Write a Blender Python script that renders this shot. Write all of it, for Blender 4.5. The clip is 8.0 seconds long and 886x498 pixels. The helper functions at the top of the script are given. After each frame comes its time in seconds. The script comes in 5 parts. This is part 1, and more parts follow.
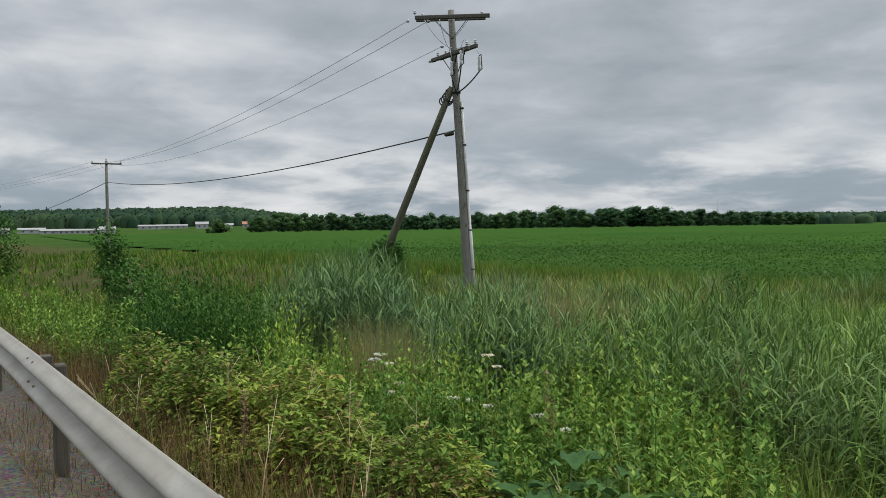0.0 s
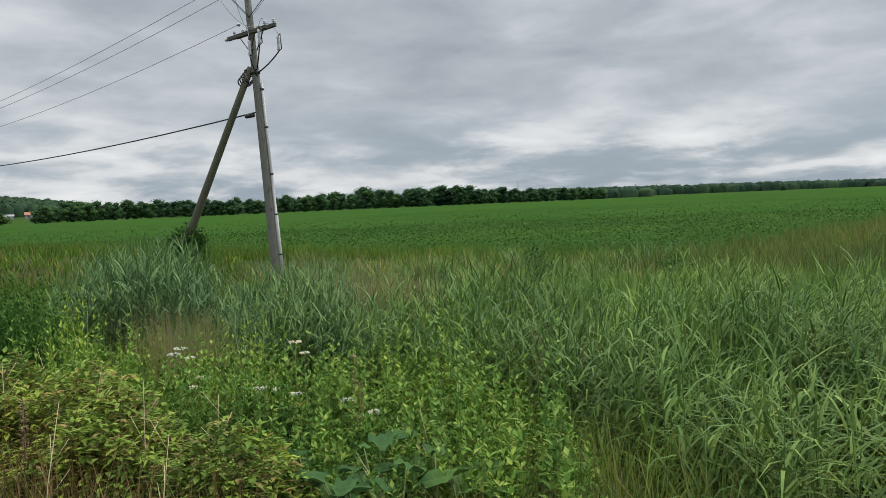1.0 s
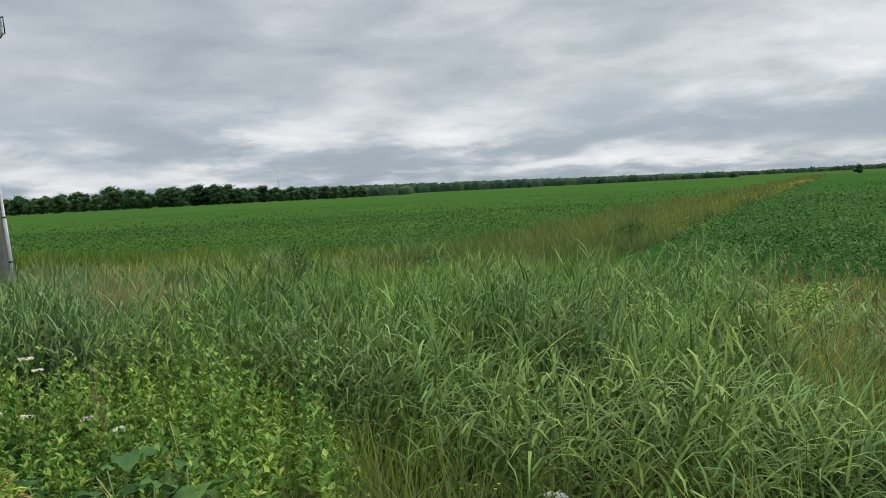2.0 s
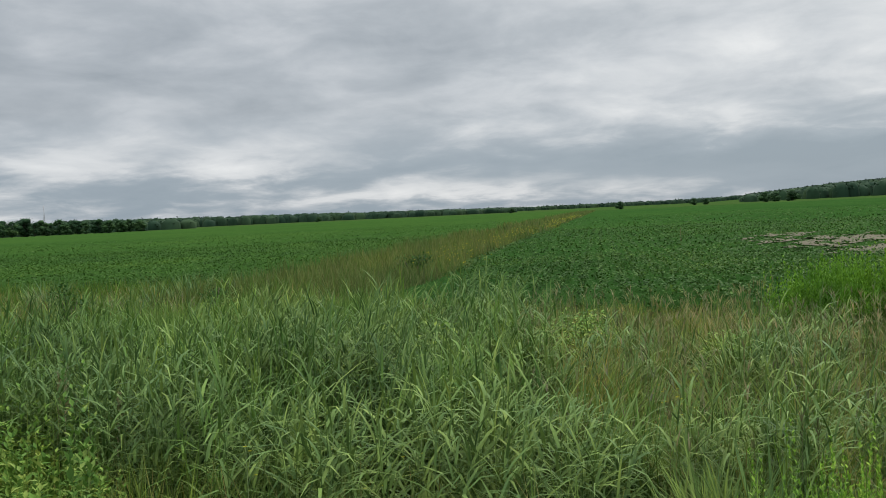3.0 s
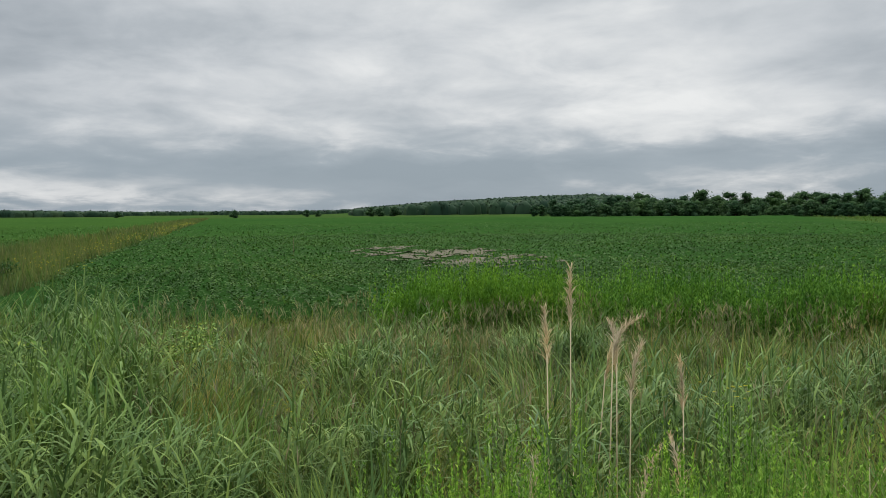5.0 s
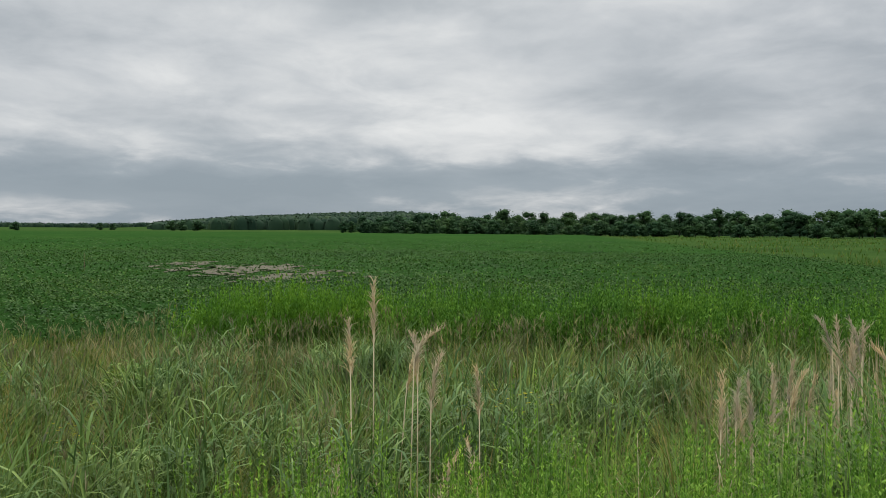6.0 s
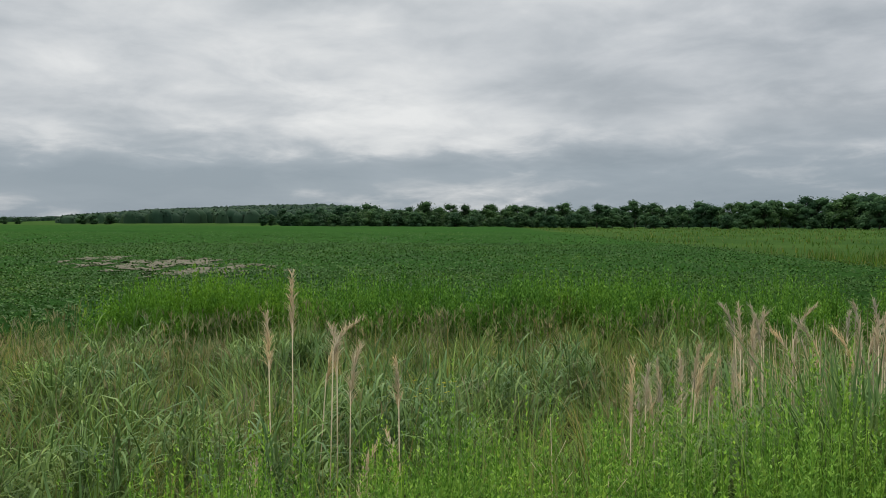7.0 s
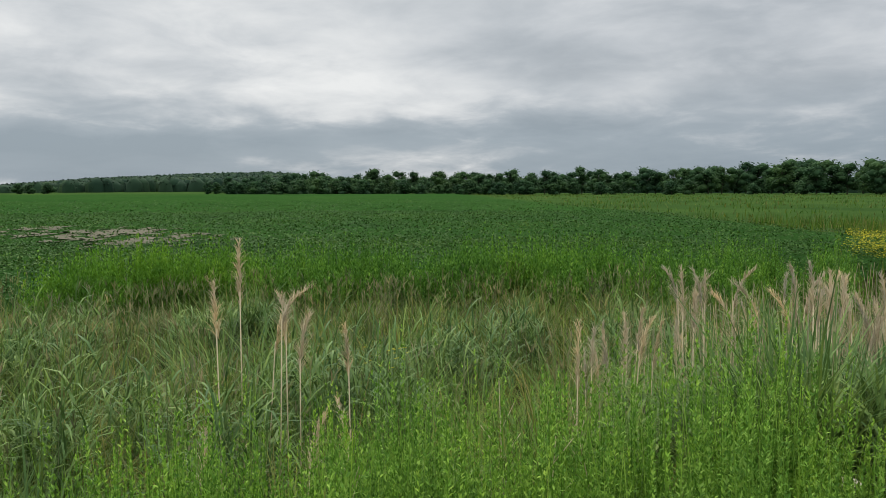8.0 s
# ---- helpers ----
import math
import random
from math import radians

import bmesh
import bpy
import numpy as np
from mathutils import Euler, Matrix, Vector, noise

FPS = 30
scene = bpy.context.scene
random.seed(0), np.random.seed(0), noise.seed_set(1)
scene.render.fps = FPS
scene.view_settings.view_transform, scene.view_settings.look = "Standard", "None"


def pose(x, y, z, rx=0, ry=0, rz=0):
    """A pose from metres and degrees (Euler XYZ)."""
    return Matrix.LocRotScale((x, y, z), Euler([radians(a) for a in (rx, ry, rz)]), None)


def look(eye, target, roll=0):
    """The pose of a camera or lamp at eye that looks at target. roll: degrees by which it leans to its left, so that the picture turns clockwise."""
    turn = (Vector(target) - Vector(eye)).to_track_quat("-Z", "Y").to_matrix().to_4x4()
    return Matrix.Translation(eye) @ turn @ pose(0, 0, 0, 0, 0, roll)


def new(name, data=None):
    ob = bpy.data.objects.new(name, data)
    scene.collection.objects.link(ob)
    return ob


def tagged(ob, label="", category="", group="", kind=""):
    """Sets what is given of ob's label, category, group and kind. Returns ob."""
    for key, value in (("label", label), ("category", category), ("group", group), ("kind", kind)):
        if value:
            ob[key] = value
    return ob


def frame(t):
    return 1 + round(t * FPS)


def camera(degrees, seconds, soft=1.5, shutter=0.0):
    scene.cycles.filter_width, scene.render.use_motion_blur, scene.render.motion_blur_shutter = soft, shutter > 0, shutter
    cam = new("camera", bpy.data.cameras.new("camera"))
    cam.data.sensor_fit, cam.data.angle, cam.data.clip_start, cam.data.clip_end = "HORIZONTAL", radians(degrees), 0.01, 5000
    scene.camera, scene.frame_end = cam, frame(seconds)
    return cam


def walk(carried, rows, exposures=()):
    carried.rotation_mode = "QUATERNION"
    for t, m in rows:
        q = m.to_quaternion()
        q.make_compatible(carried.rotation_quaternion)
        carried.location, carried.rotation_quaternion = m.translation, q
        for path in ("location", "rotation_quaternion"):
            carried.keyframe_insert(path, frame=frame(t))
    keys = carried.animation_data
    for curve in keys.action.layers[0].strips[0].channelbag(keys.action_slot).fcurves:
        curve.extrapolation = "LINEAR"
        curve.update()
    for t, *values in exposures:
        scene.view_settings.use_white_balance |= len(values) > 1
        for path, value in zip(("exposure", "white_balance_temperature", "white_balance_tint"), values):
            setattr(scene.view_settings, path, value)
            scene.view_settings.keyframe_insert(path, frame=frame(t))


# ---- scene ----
cam = camera(56.93, 8.0, soft=0.62)
EYE = 1.65
# seconds, place from the first eye, yaw, pitch, lean to the right
ROWS = [
    (0.0, -0.000, 0.000, 0.000, -34.60, -1.63, 0.81),
    (0.5, 0.025, -0.010, 0.001, -41.59, -2.10, 1.74),
    (1.0, 0.088, -0.006, 0.011, -47.79, -3.29, 2.46),
    (1.5, 0.144, -0.004, 0.001, -55.98, -4.66, 2.75),
    (2.0, 0.185, -0.011, 0.004, -64.28, -4.18, 2.97),
    (3.5, 0.255, -0.001, -0.020, -85.16, -2.47, 2.46),
    (4.0, 0.295, 0.010, -0.014, -89.93, -3.15, 2.28),
    (4.5, 0.294, 0.010, -0.014, -94.71, -3.37, 1.93),
    (5.0, 0.322, -0.018, 0.016, -105.68, -2.58, 0.34),
    (6.5, 0.164, -0.007, 0.003, -121.96, -1.43, -0.32),
    (7.0, 0.153, -0.005, 0.005, -124.47, -1.92, -0.23),
    (7.5, 0.146, -0.001, 0.005, -126.70, -3.39, 0.10),
    (8.0, 0.144, -0.003, 0.001, -128.05, -4.21, 0.10),
]
walk(cam, [(t, pose(x, y, EYE + z, 90 + pitch, 0, yaw) @ pose(0, 0, 0, 0, 0, -lean)) for t, x, y, z, yaw, pitch, lean in ROWS],
     exposures=[(0.0, 0.0), (1.0, 0.10), (1.5, 0.20), (2.0, 0.20), (3.5, -0.04), (4.5, 0.04), (5.0, -0.04), (6.5, -0.12), (8.0, -0.03)])

# ---- light: an overcast noon sky, a wide weak sun behind the cloud ----
SUN_HIGH, SUN_TURN = radians(46), radians(112)
world = bpy.data.worlds.new("sky")
scene.world = world
world.use_nodes = True
wn, wl = world.node_tree.nodes, world.node_tree.links
wn.clear()


def wnode(kind, **values):
    n = wn.new(kind)
    for key, value in values.items():
        n.inputs[key].default_value = value
    return n


def wmath(op, a, b=None):
    n = wn.new("ShaderNodeMath")
    n.operation = op
    for i, v in enumerate((a, b)):
        if v is None:
            continue
        if isinstance(v, (int, float)):
            n.inputs[i].default_value = v
        else:
            wl.new(v, n.inputs[i])
    return n.outputs[0]


def wramp(fac, *stops):
    n = wn.new("ShaderNodeValToRGB")
    e = n.color_ramp.elements
    while len(e) < len(stops):
        e.new(0.5)
    for el, (p, c) in zip(e, stops):
        el.position, el.color = p, (*c, 1)
    wl.new(fac, n.inputs[0])
    return n.outputs[0]


def wmix(fac, a, b, mode="MIX"):
    n = wn.new("ShaderNodeMix")
    n.data_type, n.blend_type = "RGBA", mode
    for sock, v in ((n.inputs[0], fac), (n.inputs[6], a), (n.inputs[7], b)):
        if isinstance(v, (int, float)):
            sock.default_value = v
        elif isinstance(v, tuple):
            sock.default_value = (*v, 1)
        else:
            wl.new(v, sock)
    return n.outputs[2]


coord = wn.new("ShaderNodeTexCoord")
sep = wn.new("ShaderNodeSeparateXYZ")
wl.new(coord.outputs["Generated"], sep.inputs[0])
up = wmath("MAXIMUM", sep.outputs[2], 0.0)
den = wmath("ADD", up, 0.20)
plane = wn.new("ShaderNodeCombineXYZ")
wl.new(wmath("DIVIDE", sep.outputs[0], den), plane.inputs[0])
wl.new(wmath("DIVIDE", sep.outputs[1], den), plane.inputs[1])
bearing = wmath("MULTIPLY", wmath("ARCTAN2", sep.outputs[0], sep.outputs[1]), 180 / math.pi)
rise = wmath("MULTIPLY", wmath("ARCSINE", sep.outputs[2]), 180 / math.pi)
layers = wn.new("ShaderNodeCombineXYZ")
wl.new(wmath("MULTIPLY", bearing, 0.05), layers.inputs[0])
wl.new(wmath("MULTIPLY", rise, 0.30), layers.inputs[1])


def cloud(scale, seed, detail, rough=0.55, warp=0.4, over=plane):
    n = wnode("ShaderNodeTexNoise", Scale=scale, Detail=detail, Roughness=rough, Distortion=warp)
    shift = wn.new("ShaderNodeVectorMath")
    shift.operation = "ADD"
    shift.inputs[1].default_value = seed
    wl.new(over.outputs[0], shift.inputs[0])
    wl.new(shift.outputs[0], n.inputs["Vector"])
    return n.outputs[0]


deck = cloud(0.9, (3.1, 7.7, 0.4), 4, 0.45, 0.2)
lumps = cloud(2.8, (11.3, 2.9, 5.1), 8, 0.55, 0.25)
streaks = cloud(1.0, (4.2, 1.7, 2.2), 5, 0.45, 0.1, layers)
# the great masses of the cloud deck: bearing, height, breadth, depth (degrees), lighter or darker
MASSES = (
    (14, 13.5, 10, 4, 0.07), (52, 11, 13, 4.5, -0.12), (32, 4.8, 6, 1.3, 0.07), (40, 1.7, 6, 0.9, 0.10),
    (55, 4.0, 7, 1.8, 0.11), (10, 9.0, 8, 1.8, -0.05), (67, 4.0, 7, 1.6, 0.12), (75, 10, 12, 3.0, -0.07),
    (82, 1.6, 9, 0.8, 0.08), (103, 2.8, 14, 1.1, -0.16), (120, 9.5, 7, 3.0, 0.09), (106, 11.5, 9, 2.5, 0.03),
    (141, 11.5, 10, 2.6, -0.09), (126, 3.7, 10, 0.9, -0.13), (137, 6.2, 7, 1.2, 0.06), (147, 7.4, 7, 1.0, -0.05),
)
total = wmath("ADD", wmath("ADD", wmath("MULTIPLY", deck, 0.38), wmath("MULTIPLY", lumps, 0.40)), wmath("MULTIPLY", streaks, 0.25))
waver = wmath("MULTIPLY", wmath("SUBTRACT", lumps, 0.5), 9.0)
for m_az, m_el, m_wide, m_deep, m_gain in MASSES:
    da = wmath("DIVIDE", wmath("SUBTRACT", wmath("ADD", bearing, waver), m_az), m_wide)
    de = wmath("DIVIDE", wmath("SUBTRACT", wmath("ADD", rise, wmath("MULTIPLY", waver, 0.22)), m_el), m_deep)
    fall = wmath("EXPONENT", wmath("MULTIPLY", wmath("ADD", wmath("MULTIPLY", da, da), wmath("MULTIPLY", de, de)), -1.0))
    total = wmath("ADD", total, wmath("MULTIPLY", fall, m_gain))
greys = wramp(total, (0.35, (0.345, 0.378, 0.402)), (0.46, (0.460, 0.490, 0.510)), (0.54, (0.578, 0.600, 0.612)), (0.70, (0.83, 0.83, 0.81)))
low = wramp(up, (0.0, (0.80, 0.80, 0.80)), (0.06, (0.60, 0.60, 0.60)), (0.13, (0, 0, 0)))
under = wmath("MINIMUM", wmath("MAXIMUM", wmath("DIVIDE", wmath("SUBTRACT", 0.60, total), 0.11), 0.0), 1.0)
greys = wmix(wmath("MULTIPLY", low, under), greys, (0.265, 0.335, 0.390))
high = wramp(up, (0.0, (1.0, 1.0, 1.0)), (0.34, (1.0, 1.0, 1.0)), (0.6, (2.6, 2.54, 2.44)), (1.0, (4.3, 4.16, 3.95)))
greys = wmix(1.0, greys, high, "MULTIPLY")
toward = wn.new("ShaderNodeVectorMath")
toward.operation = "DOT_PRODUCT"
wl.new(coord.outputs["Generated"], toward.inputs[0])
toward.inputs[1].default_value = (math.sin(SUN_TURN) * math.cos(SUN_HIGH), math.cos(SUN_TURN) * math.cos(SUN_HIGH), math.sin(SUN_HIGH))
glow = wmath("POWER", wmath("MAXIMUM", toward.outputs["Value"], 0.0), 7.0)
greys = wmix(1.0, greys, wramp(glow, (0.0, (0.96, 0.98, 1.02)), (1.0, (1.55, 1.52, 1.46))), "MULTIPLY")
sky = wn.new("ShaderNodeTexSky")
sky.sky_type, sky.sun_disc, sky.sun_elevation, sky.sun_rotation = "NISHITA", False, SUN_HIGH, SUN_TURN
back = wnode("ShaderNodeBackground", Strength=0.06)
wl.new(sky.outputs[0], back.inputs[0])
veil = wnode("ShaderNodeBackground", Strength=1.0)
wl.new(greys, veil.inputs[0])
mixw = wnode("ShaderNodeMixShader", Fac=0.93)
wl.new(back.outputs[0], mixw.inputs[1]), wl.new(veil.outputs[0], mixw.inputs[2])
wl.new(mixw.outputs[0], wn.new("ShaderNodeOutputWorld").inputs[0])

sun = new("sun", bpy.data.lights.new("sun", "SUN"))
sun.data.energy, sun.data.angle, sun.data.color = 1.5, radians(24), (1.0, 0.97, 0.92)
sun.matrix_basis = look((0, 0, 60), Vector((0, 0, 60)) - Vector((math.sin(SUN_TURN) * math.cos(SUN_HIGH), math.cos(SUN_TURN) * math.cos(SUN_HIGH), math.sin(SUN_HIGH))))

# ---- materials ----


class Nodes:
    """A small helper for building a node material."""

    def __init__(self, name, rough=0.8, metal=0.0):
        self.mat = bpy.data.materials.new(name)
        self.mat.use_nodes = True
        self.n, self.l = self.mat.node_tree.nodes, self.mat.node_tree.links
        self.b = self.n["Principled BSDF"]
        self.b.inputs["Roughness"].default_value = rough
        self.b.inputs["Metallic"].default_value = metal
        self.geo = self.n.new("ShaderNodeNewGeometry")

    def put(self, v, sock):
        if isinstance(v, (int, float)):
            sock.default_value = v
        elif isinstance(v, tuple):
            sock.default_value = (*v, 1) if len(v) == 3 and sock.type == "RGBA" else v
        else:
            self.l.new(v, sock)

    def noise(self, scale, detail=4, rough=0.6, stretch=(1, 1, 1), space="obj"):
        m = self.n.new("ShaderNodeMapping")
        m.inputs["Scale"].default_value = stretch
        if space == "world":
            self.l.new(self.geo.outputs["Position"], m.inputs[0])
        else:
            self.l.new(self.n.new("ShaderNodeTexCoord").outputs["Object"], m.inputs[0])
        t = self.n.new("ShaderNodeTexNoise")
        t.inputs["Scale"].default_value, t.inputs["Detail"].default_value, t.inputs["Roughness"].default_value = scale, detail, rough
        self.l.new(m.outputs[0], t.inputs[0])
        return t.outputs[0]

    def ramp(self, fac, *stops):
        r = self.n.new("ShaderNodeValToRGB")
        e = r.color_ramp.elements
        while len(e) < len(stops):
            e.new(0.5)
        for el, (p, c) in zip(e, stops):
            el.position, el.color = p, (*c, 1)
        self.put(fac, r.inputs[0])
        return r.outputs[0]

    def mix(self, fac, a, b, mode="MIX"):
        m = self.n.new("ShaderNodeMix")
        m.data_type, m.blend_type = "RGBA", mode
        for sock, v in ((m.inputs[0], fac), (m.inputs[6], a), (m.inputs[7], b)):
            self.put(v, sock)
        return m.outputs[2]

    def math(self, op, a, b=0.0, c=None):
        m = self.n.new("ShaderNodeMath")
        m.operation = op
        self.put(a, m.inputs[0]), self.put(b, m.inputs[1])
        if c is not None:
            self.put(c, m.inputs[2])
        return m.outputs[0]

    def bump(self, height, strength=0.5, dist=0.02):
        k = self.n.new("ShaderNodeBump")
        k.inputs["Strength"].default_value, k.inputs["Distance"].default_value = strength, dist
        self.l.new(height, k.inputs["Height"])
        self.l.new(k.outputs[0], self.b.inputs["Normal"])

    def colour(self, c):
        self.put(c, self.b.inputs["Base Color"])
        return self.mat


def leaf_mat(name, tones, rough=0.55, through_light=0.3, patch=0.6, shine=0.05):
    """Foliage: each blade or leaf takes one of the tones; patches of the stand differ too; some light comes through."""
    k = Nodes(name, rough)
    isl = k.geo.outputs["Random Per Island"]
    steps = [((i + 0.5) / len(tones), c) for i, c in enumerate(tones)]
    c = k.ramp(isl, *steps)
    big = k.noise(patch, 3, 0.6, space="world")
    shade = k.ramp(big, (0.3, (0.66, 0.74, 0.80)), (0.5, (1, 1, 1)), (0.7, (1.30, 1.16, 0.95)))
    c = k.mix(1.0, c, shade, "MULTIPLY")
    clumps = k.noise(patch * 5, 3, 0.6, space="world")
    c = k.mix(1.0, c, k.ramp(clumps, (0.32, (0.66, 0.72, 0.80)), (0.52, (1, 1, 1)), (0.70, (1.30, 1.20, 1.0))), "MULTIPLY")
    k.put(c, k.b.inputs["Base Color"])
    k.b.inputs["Specular IOR Level"].default_value = shine
    tr = k.n.new("ShaderNodeBsdfTranslucent")
    k.l.new(c, tr.inputs[0])
    ms = k.n.new("ShaderNodeMixShader")
    ms.inputs[0].default_value = through_light
    k.l.new(k.b.outputs[0], ms.inputs[1]), k.l.new(tr.outputs[0], ms.inputs[2])
    k.l.new(ms.outputs[0], k.n["Material Output"].inputs[0])
    return k.mat


M_REED = leaf_mat("reed_leaf", [(0.081, 0.149, 0.043), (0.108, 0.185, 0.052), (0.132, 0.215, 0.060), (0.162, 0.244, 0.068)], 0.5, 0.14, 0.6, 0.07)
M_REEDB = leaf_mat("young_reed_leaf", [(0.082, 0.164, 0.035), (0.108, 0.201, 0.044), (0.133, 0.232, 0.048), (0.162, 0.254, 0.059)], 0.5, 0.18, 0.6, 0.06)
M_REEDC = leaf_mat("old_reed_leaf", [(0.068, 0.136, 0.055), (0.091, 0.170, 0.067), (0.118, 0.207, 0.078), (0.151, 0.236, 0.090)], 0.5, 0.12, 0.6, 0.07)
M_GRASS = leaf_mat("grass_blade", [(0.086, 0.151, 0.027), (0.111, 0.180, 0.033), (0.137, 0.203, 0.039), (0.165, 0.219, 0.048), (0.247, 0.224, 0.075)], 0.5, 0.18)
M_MEADOW = leaf_mat("meadow_grass", [(0.041, 0.104, 0.013), (0.063, 0.137, 0.018), (0.086, 0.159, 0.024), (0.104, 0.166, 0.029), (0.149, 0.162, 0.049)], 0.6, 0.25, 0.15, shine=0.03)
M_BRIGHT = leaf_mat("bright_grass", [(0.075, 0.186, 0.018), (0.110, 0.251, 0.024), (0.158, 0.314, 0.040)], 0.5, 0.3)
M_DRY = leaf_mat("dry_grass", [(0.095, 0.062, 0.031), (0.158, 0.111, 0.056), (0.220, 0.164, 0.089), (0.125, 0.077, 0.037), (0.088, 0.091, 0.026)], 0.7, 0.15)
M_TAN = leaf_mat("seeding_grass", [(0.227, 0.209, 0.113), (0.156, 0.193, 0.072), (0.281, 0.241, 0.145), (0.125, 0.177, 0.060), (0.196, 0.201, 0.089)], 0.7, 0.2, 0.3)
M_SHOOT = leaf_mat("goldenrod_shoot", [(0.085, 0.194, 0.026), (0.138, 0.285, 0.037), (0.203, 0.371, 0.052), (0.254, 0.415, 0.075)], 0.5, 0.25)
M_WEED = leaf_mat("weed_leaf", [(0.052, 0.144, 0.018), (0.089, 0.216, 0.025), (0.131, 0.283, 0.036), (0.181, 0.345, 0.054)], 0.5, 0.25)
M_HERB = leaf_mat("herb_leaf", [(0.071, 0.151, 0.026), (0.113, 0.218, 0.038), (0.166, 0.288, 0.054), (0.242, 0.329, 0.075)], 0.5, 0.2)
M_MUG = leaf_mat("mugwort_leaf", [(0.082, 0.169, 0.029), (0.130, 0.238, 0.042), (0.191, 0.299, 0.058), (0.244, 0.328, 0.076)], 0.6, 0.2)
M_VINE = leaf_mat("vine_leaf", [(0.131, 0.206, 0.038), (0.185, 0.265, 0.049), (0.237, 0.314, 0.059), (0.116, 0.195, 0.038), (0.227, 0.179, 0.070)], 0.5, 0.2, 1.2)
M_BUSH = leaf_mat("shrub_leaf", [(0.030, 0.085, 0.018), (0.045, 0.115, 0.022), (0.065, 0.145, 0.030)], 0.5, 0.2)
M_BIG = leaf_mat("burdock_leaf", [(0.043, 0.099, 0.030), (0.062, 0.129, 0.039)], 0.5, 0.15)
M_SOYA = leaf_mat("soybean_leaf", [(0.028, 0.074, 0.013), (0.037, 0.090, 0.016), (0.046, 0.108, 0.021), (0.070, 0.136, 0.032)], 0.5, 0.15, 0.12, shine=0.03)
M_SOYB = leaf_mat("young_soybean_leaf", [(0.038, 0.094, 0.017), (0.048, 0.110, 0.021), (0.061, 0.128, 0.027)], 0.55, 0.2, 0.06, shine=0.03)
M_TREE = leaf_mat("tree_leaf", [(0.034, 0.077, 0.036), (0.042, 0.092, 0.040), (0.052, 0.110, 0.047), (0.065, 0.128, 0.053)], 0.6, 0.32, 0.02, shine=0.03)
# far woods: mild blue in the tones stands in for distance haze
M_FARTREE = leaf_mat("hazed_far_wood_leaf", [(0.020, 0.046, 0.027), (0.026, 0.054, 0.030), (0.032, 0.062, 0.033)], 0.7, 0.1, 0.004, shine=0.03)
M_BALK = leaf_mat("balk_grass", [(0.103, 0.155, 0.038), (0.137, 0.171, 0.051), (0.169, 0.180, 0.072), (0.080, 0.146, 0.030)], 0.7, 0.2, 0.1, shine=0.03)
M_PLUME = leaf_mat("dry_plume", [(0.342, 0.274, 0.164), (0.431, 0.360, 0.230), (0.505, 0.438, 0.296)], 0.8, 0.25)
M_YELLOW = leaf_mat("yellow_petal", [(0.36, 0.34, 0.02), (0.46, 0.43, 0.04)], 0.6, 0.3)
M_WHITE = leaf_mat("white_floret", [(0.561, 0.578, 0.510), (0.646, 0.646, 0.595)], 0.7, 0.3)


def stem_mat(name, a, b):
    k = Nodes(name, 0.7)
    return k.colour(k.mix(k.noise(25, 4), a, b))


M_STEM = stem_mat("green_stem", (0.09, 0.16, 0.04), (0.16, 0.2, 0.07))
M_STRAW = stem_mat("straw_stem", (0.42, 0.34, 0.2), (0.55, 0.46, 0.3))
M_TWIG = stem_mat("twig_bark", (0.07, 0.05, 0.035), (0.14, 0.11, 0.08))
M_BROWN = stem_mat("brown_seed", (0.10, 0.055, 0.03), (0.2, 0.12, 0.07))


def wood_mat(name, lo, hi, green):
    k = Nodes(name, 0.85)
    grain = k.noise(9, 8, 0.7, (6, 6, 0.35))
    c = k.ramp(grain, (0.3, lo), (0.65, hi))
    c = k.mix(k.ramp(k.noise(1.3, 5), (0.45, (0, 0, 0)), (0.7, (0.7, 0.7, 0.7))), c, green)
    c = k.mix(k.ramp(k.noise(5, 3, 0.6, (1, 1, 0.5)), (0.62, (0, 0, 0)), (0.68, (0.75, 0.75, 0.75))), c, (0.05, 0.042, 0.035))
    k.bump(k.noise(22, 6, 0.7, (5, 5, 0.25)), 0.7, 0.02)
    return k.colour(c)


M_POLE = wood_mat("weathered_pole_wood", (0.065, 0.065, 0.060), (0.19, 0.185, 0.172), (0.10, 0.11, 0.085))
M_BRACE = wood_mat("treated_brace_wood", (0.035, 0.036, 0.025), (0.085, 0.085, 0.055), (0.06, 0.07, 0.035))
M_ARM = wood_mat("crossarm_wood", (0.03, 0.03, 0.026), (0.085, 0.082, 0.07), (0.05, 0.055, 0.04))
M_POST = wood_mat("creosote_post", (0.03, 0.026, 0.022), (0.08, 0.07, 0.055), (0.06, 0.055, 0.04))


def steel_mat():
    k = Nodes("galvanised_steel", 0.55, 0.25)
    mott = k.noise(3.0, 6, 0.7, (1, 0.4, 1))
    c = k.ramp(mott, (0.3, (0.225, 0.21, 0.18)), (0.55, (0.30, 0.287, 0.255)), (0.75, (0.38, 0.37, 0.345)))
    dirt = k.ramp(k.noise(14, 6, 0.75, (1, 1, 0.5)), (0.52, (0, 0, 0)), (0.75, (0.55, 0.55, 0.55)))
    c = k.mix(dirt, c, (0.19, 0.16, 0.12))
    k.put(k.ramp(mott, (0.3, (0.6, 0.6, 0.6)), (0.7, (0.42, 0.42, 0.42))), k.b.inputs["Roughness"])
    k.bump(k.noise(40, 5), 0.15, 0.004)
    return k.colour(c)


M_STEEL = steel_mat()


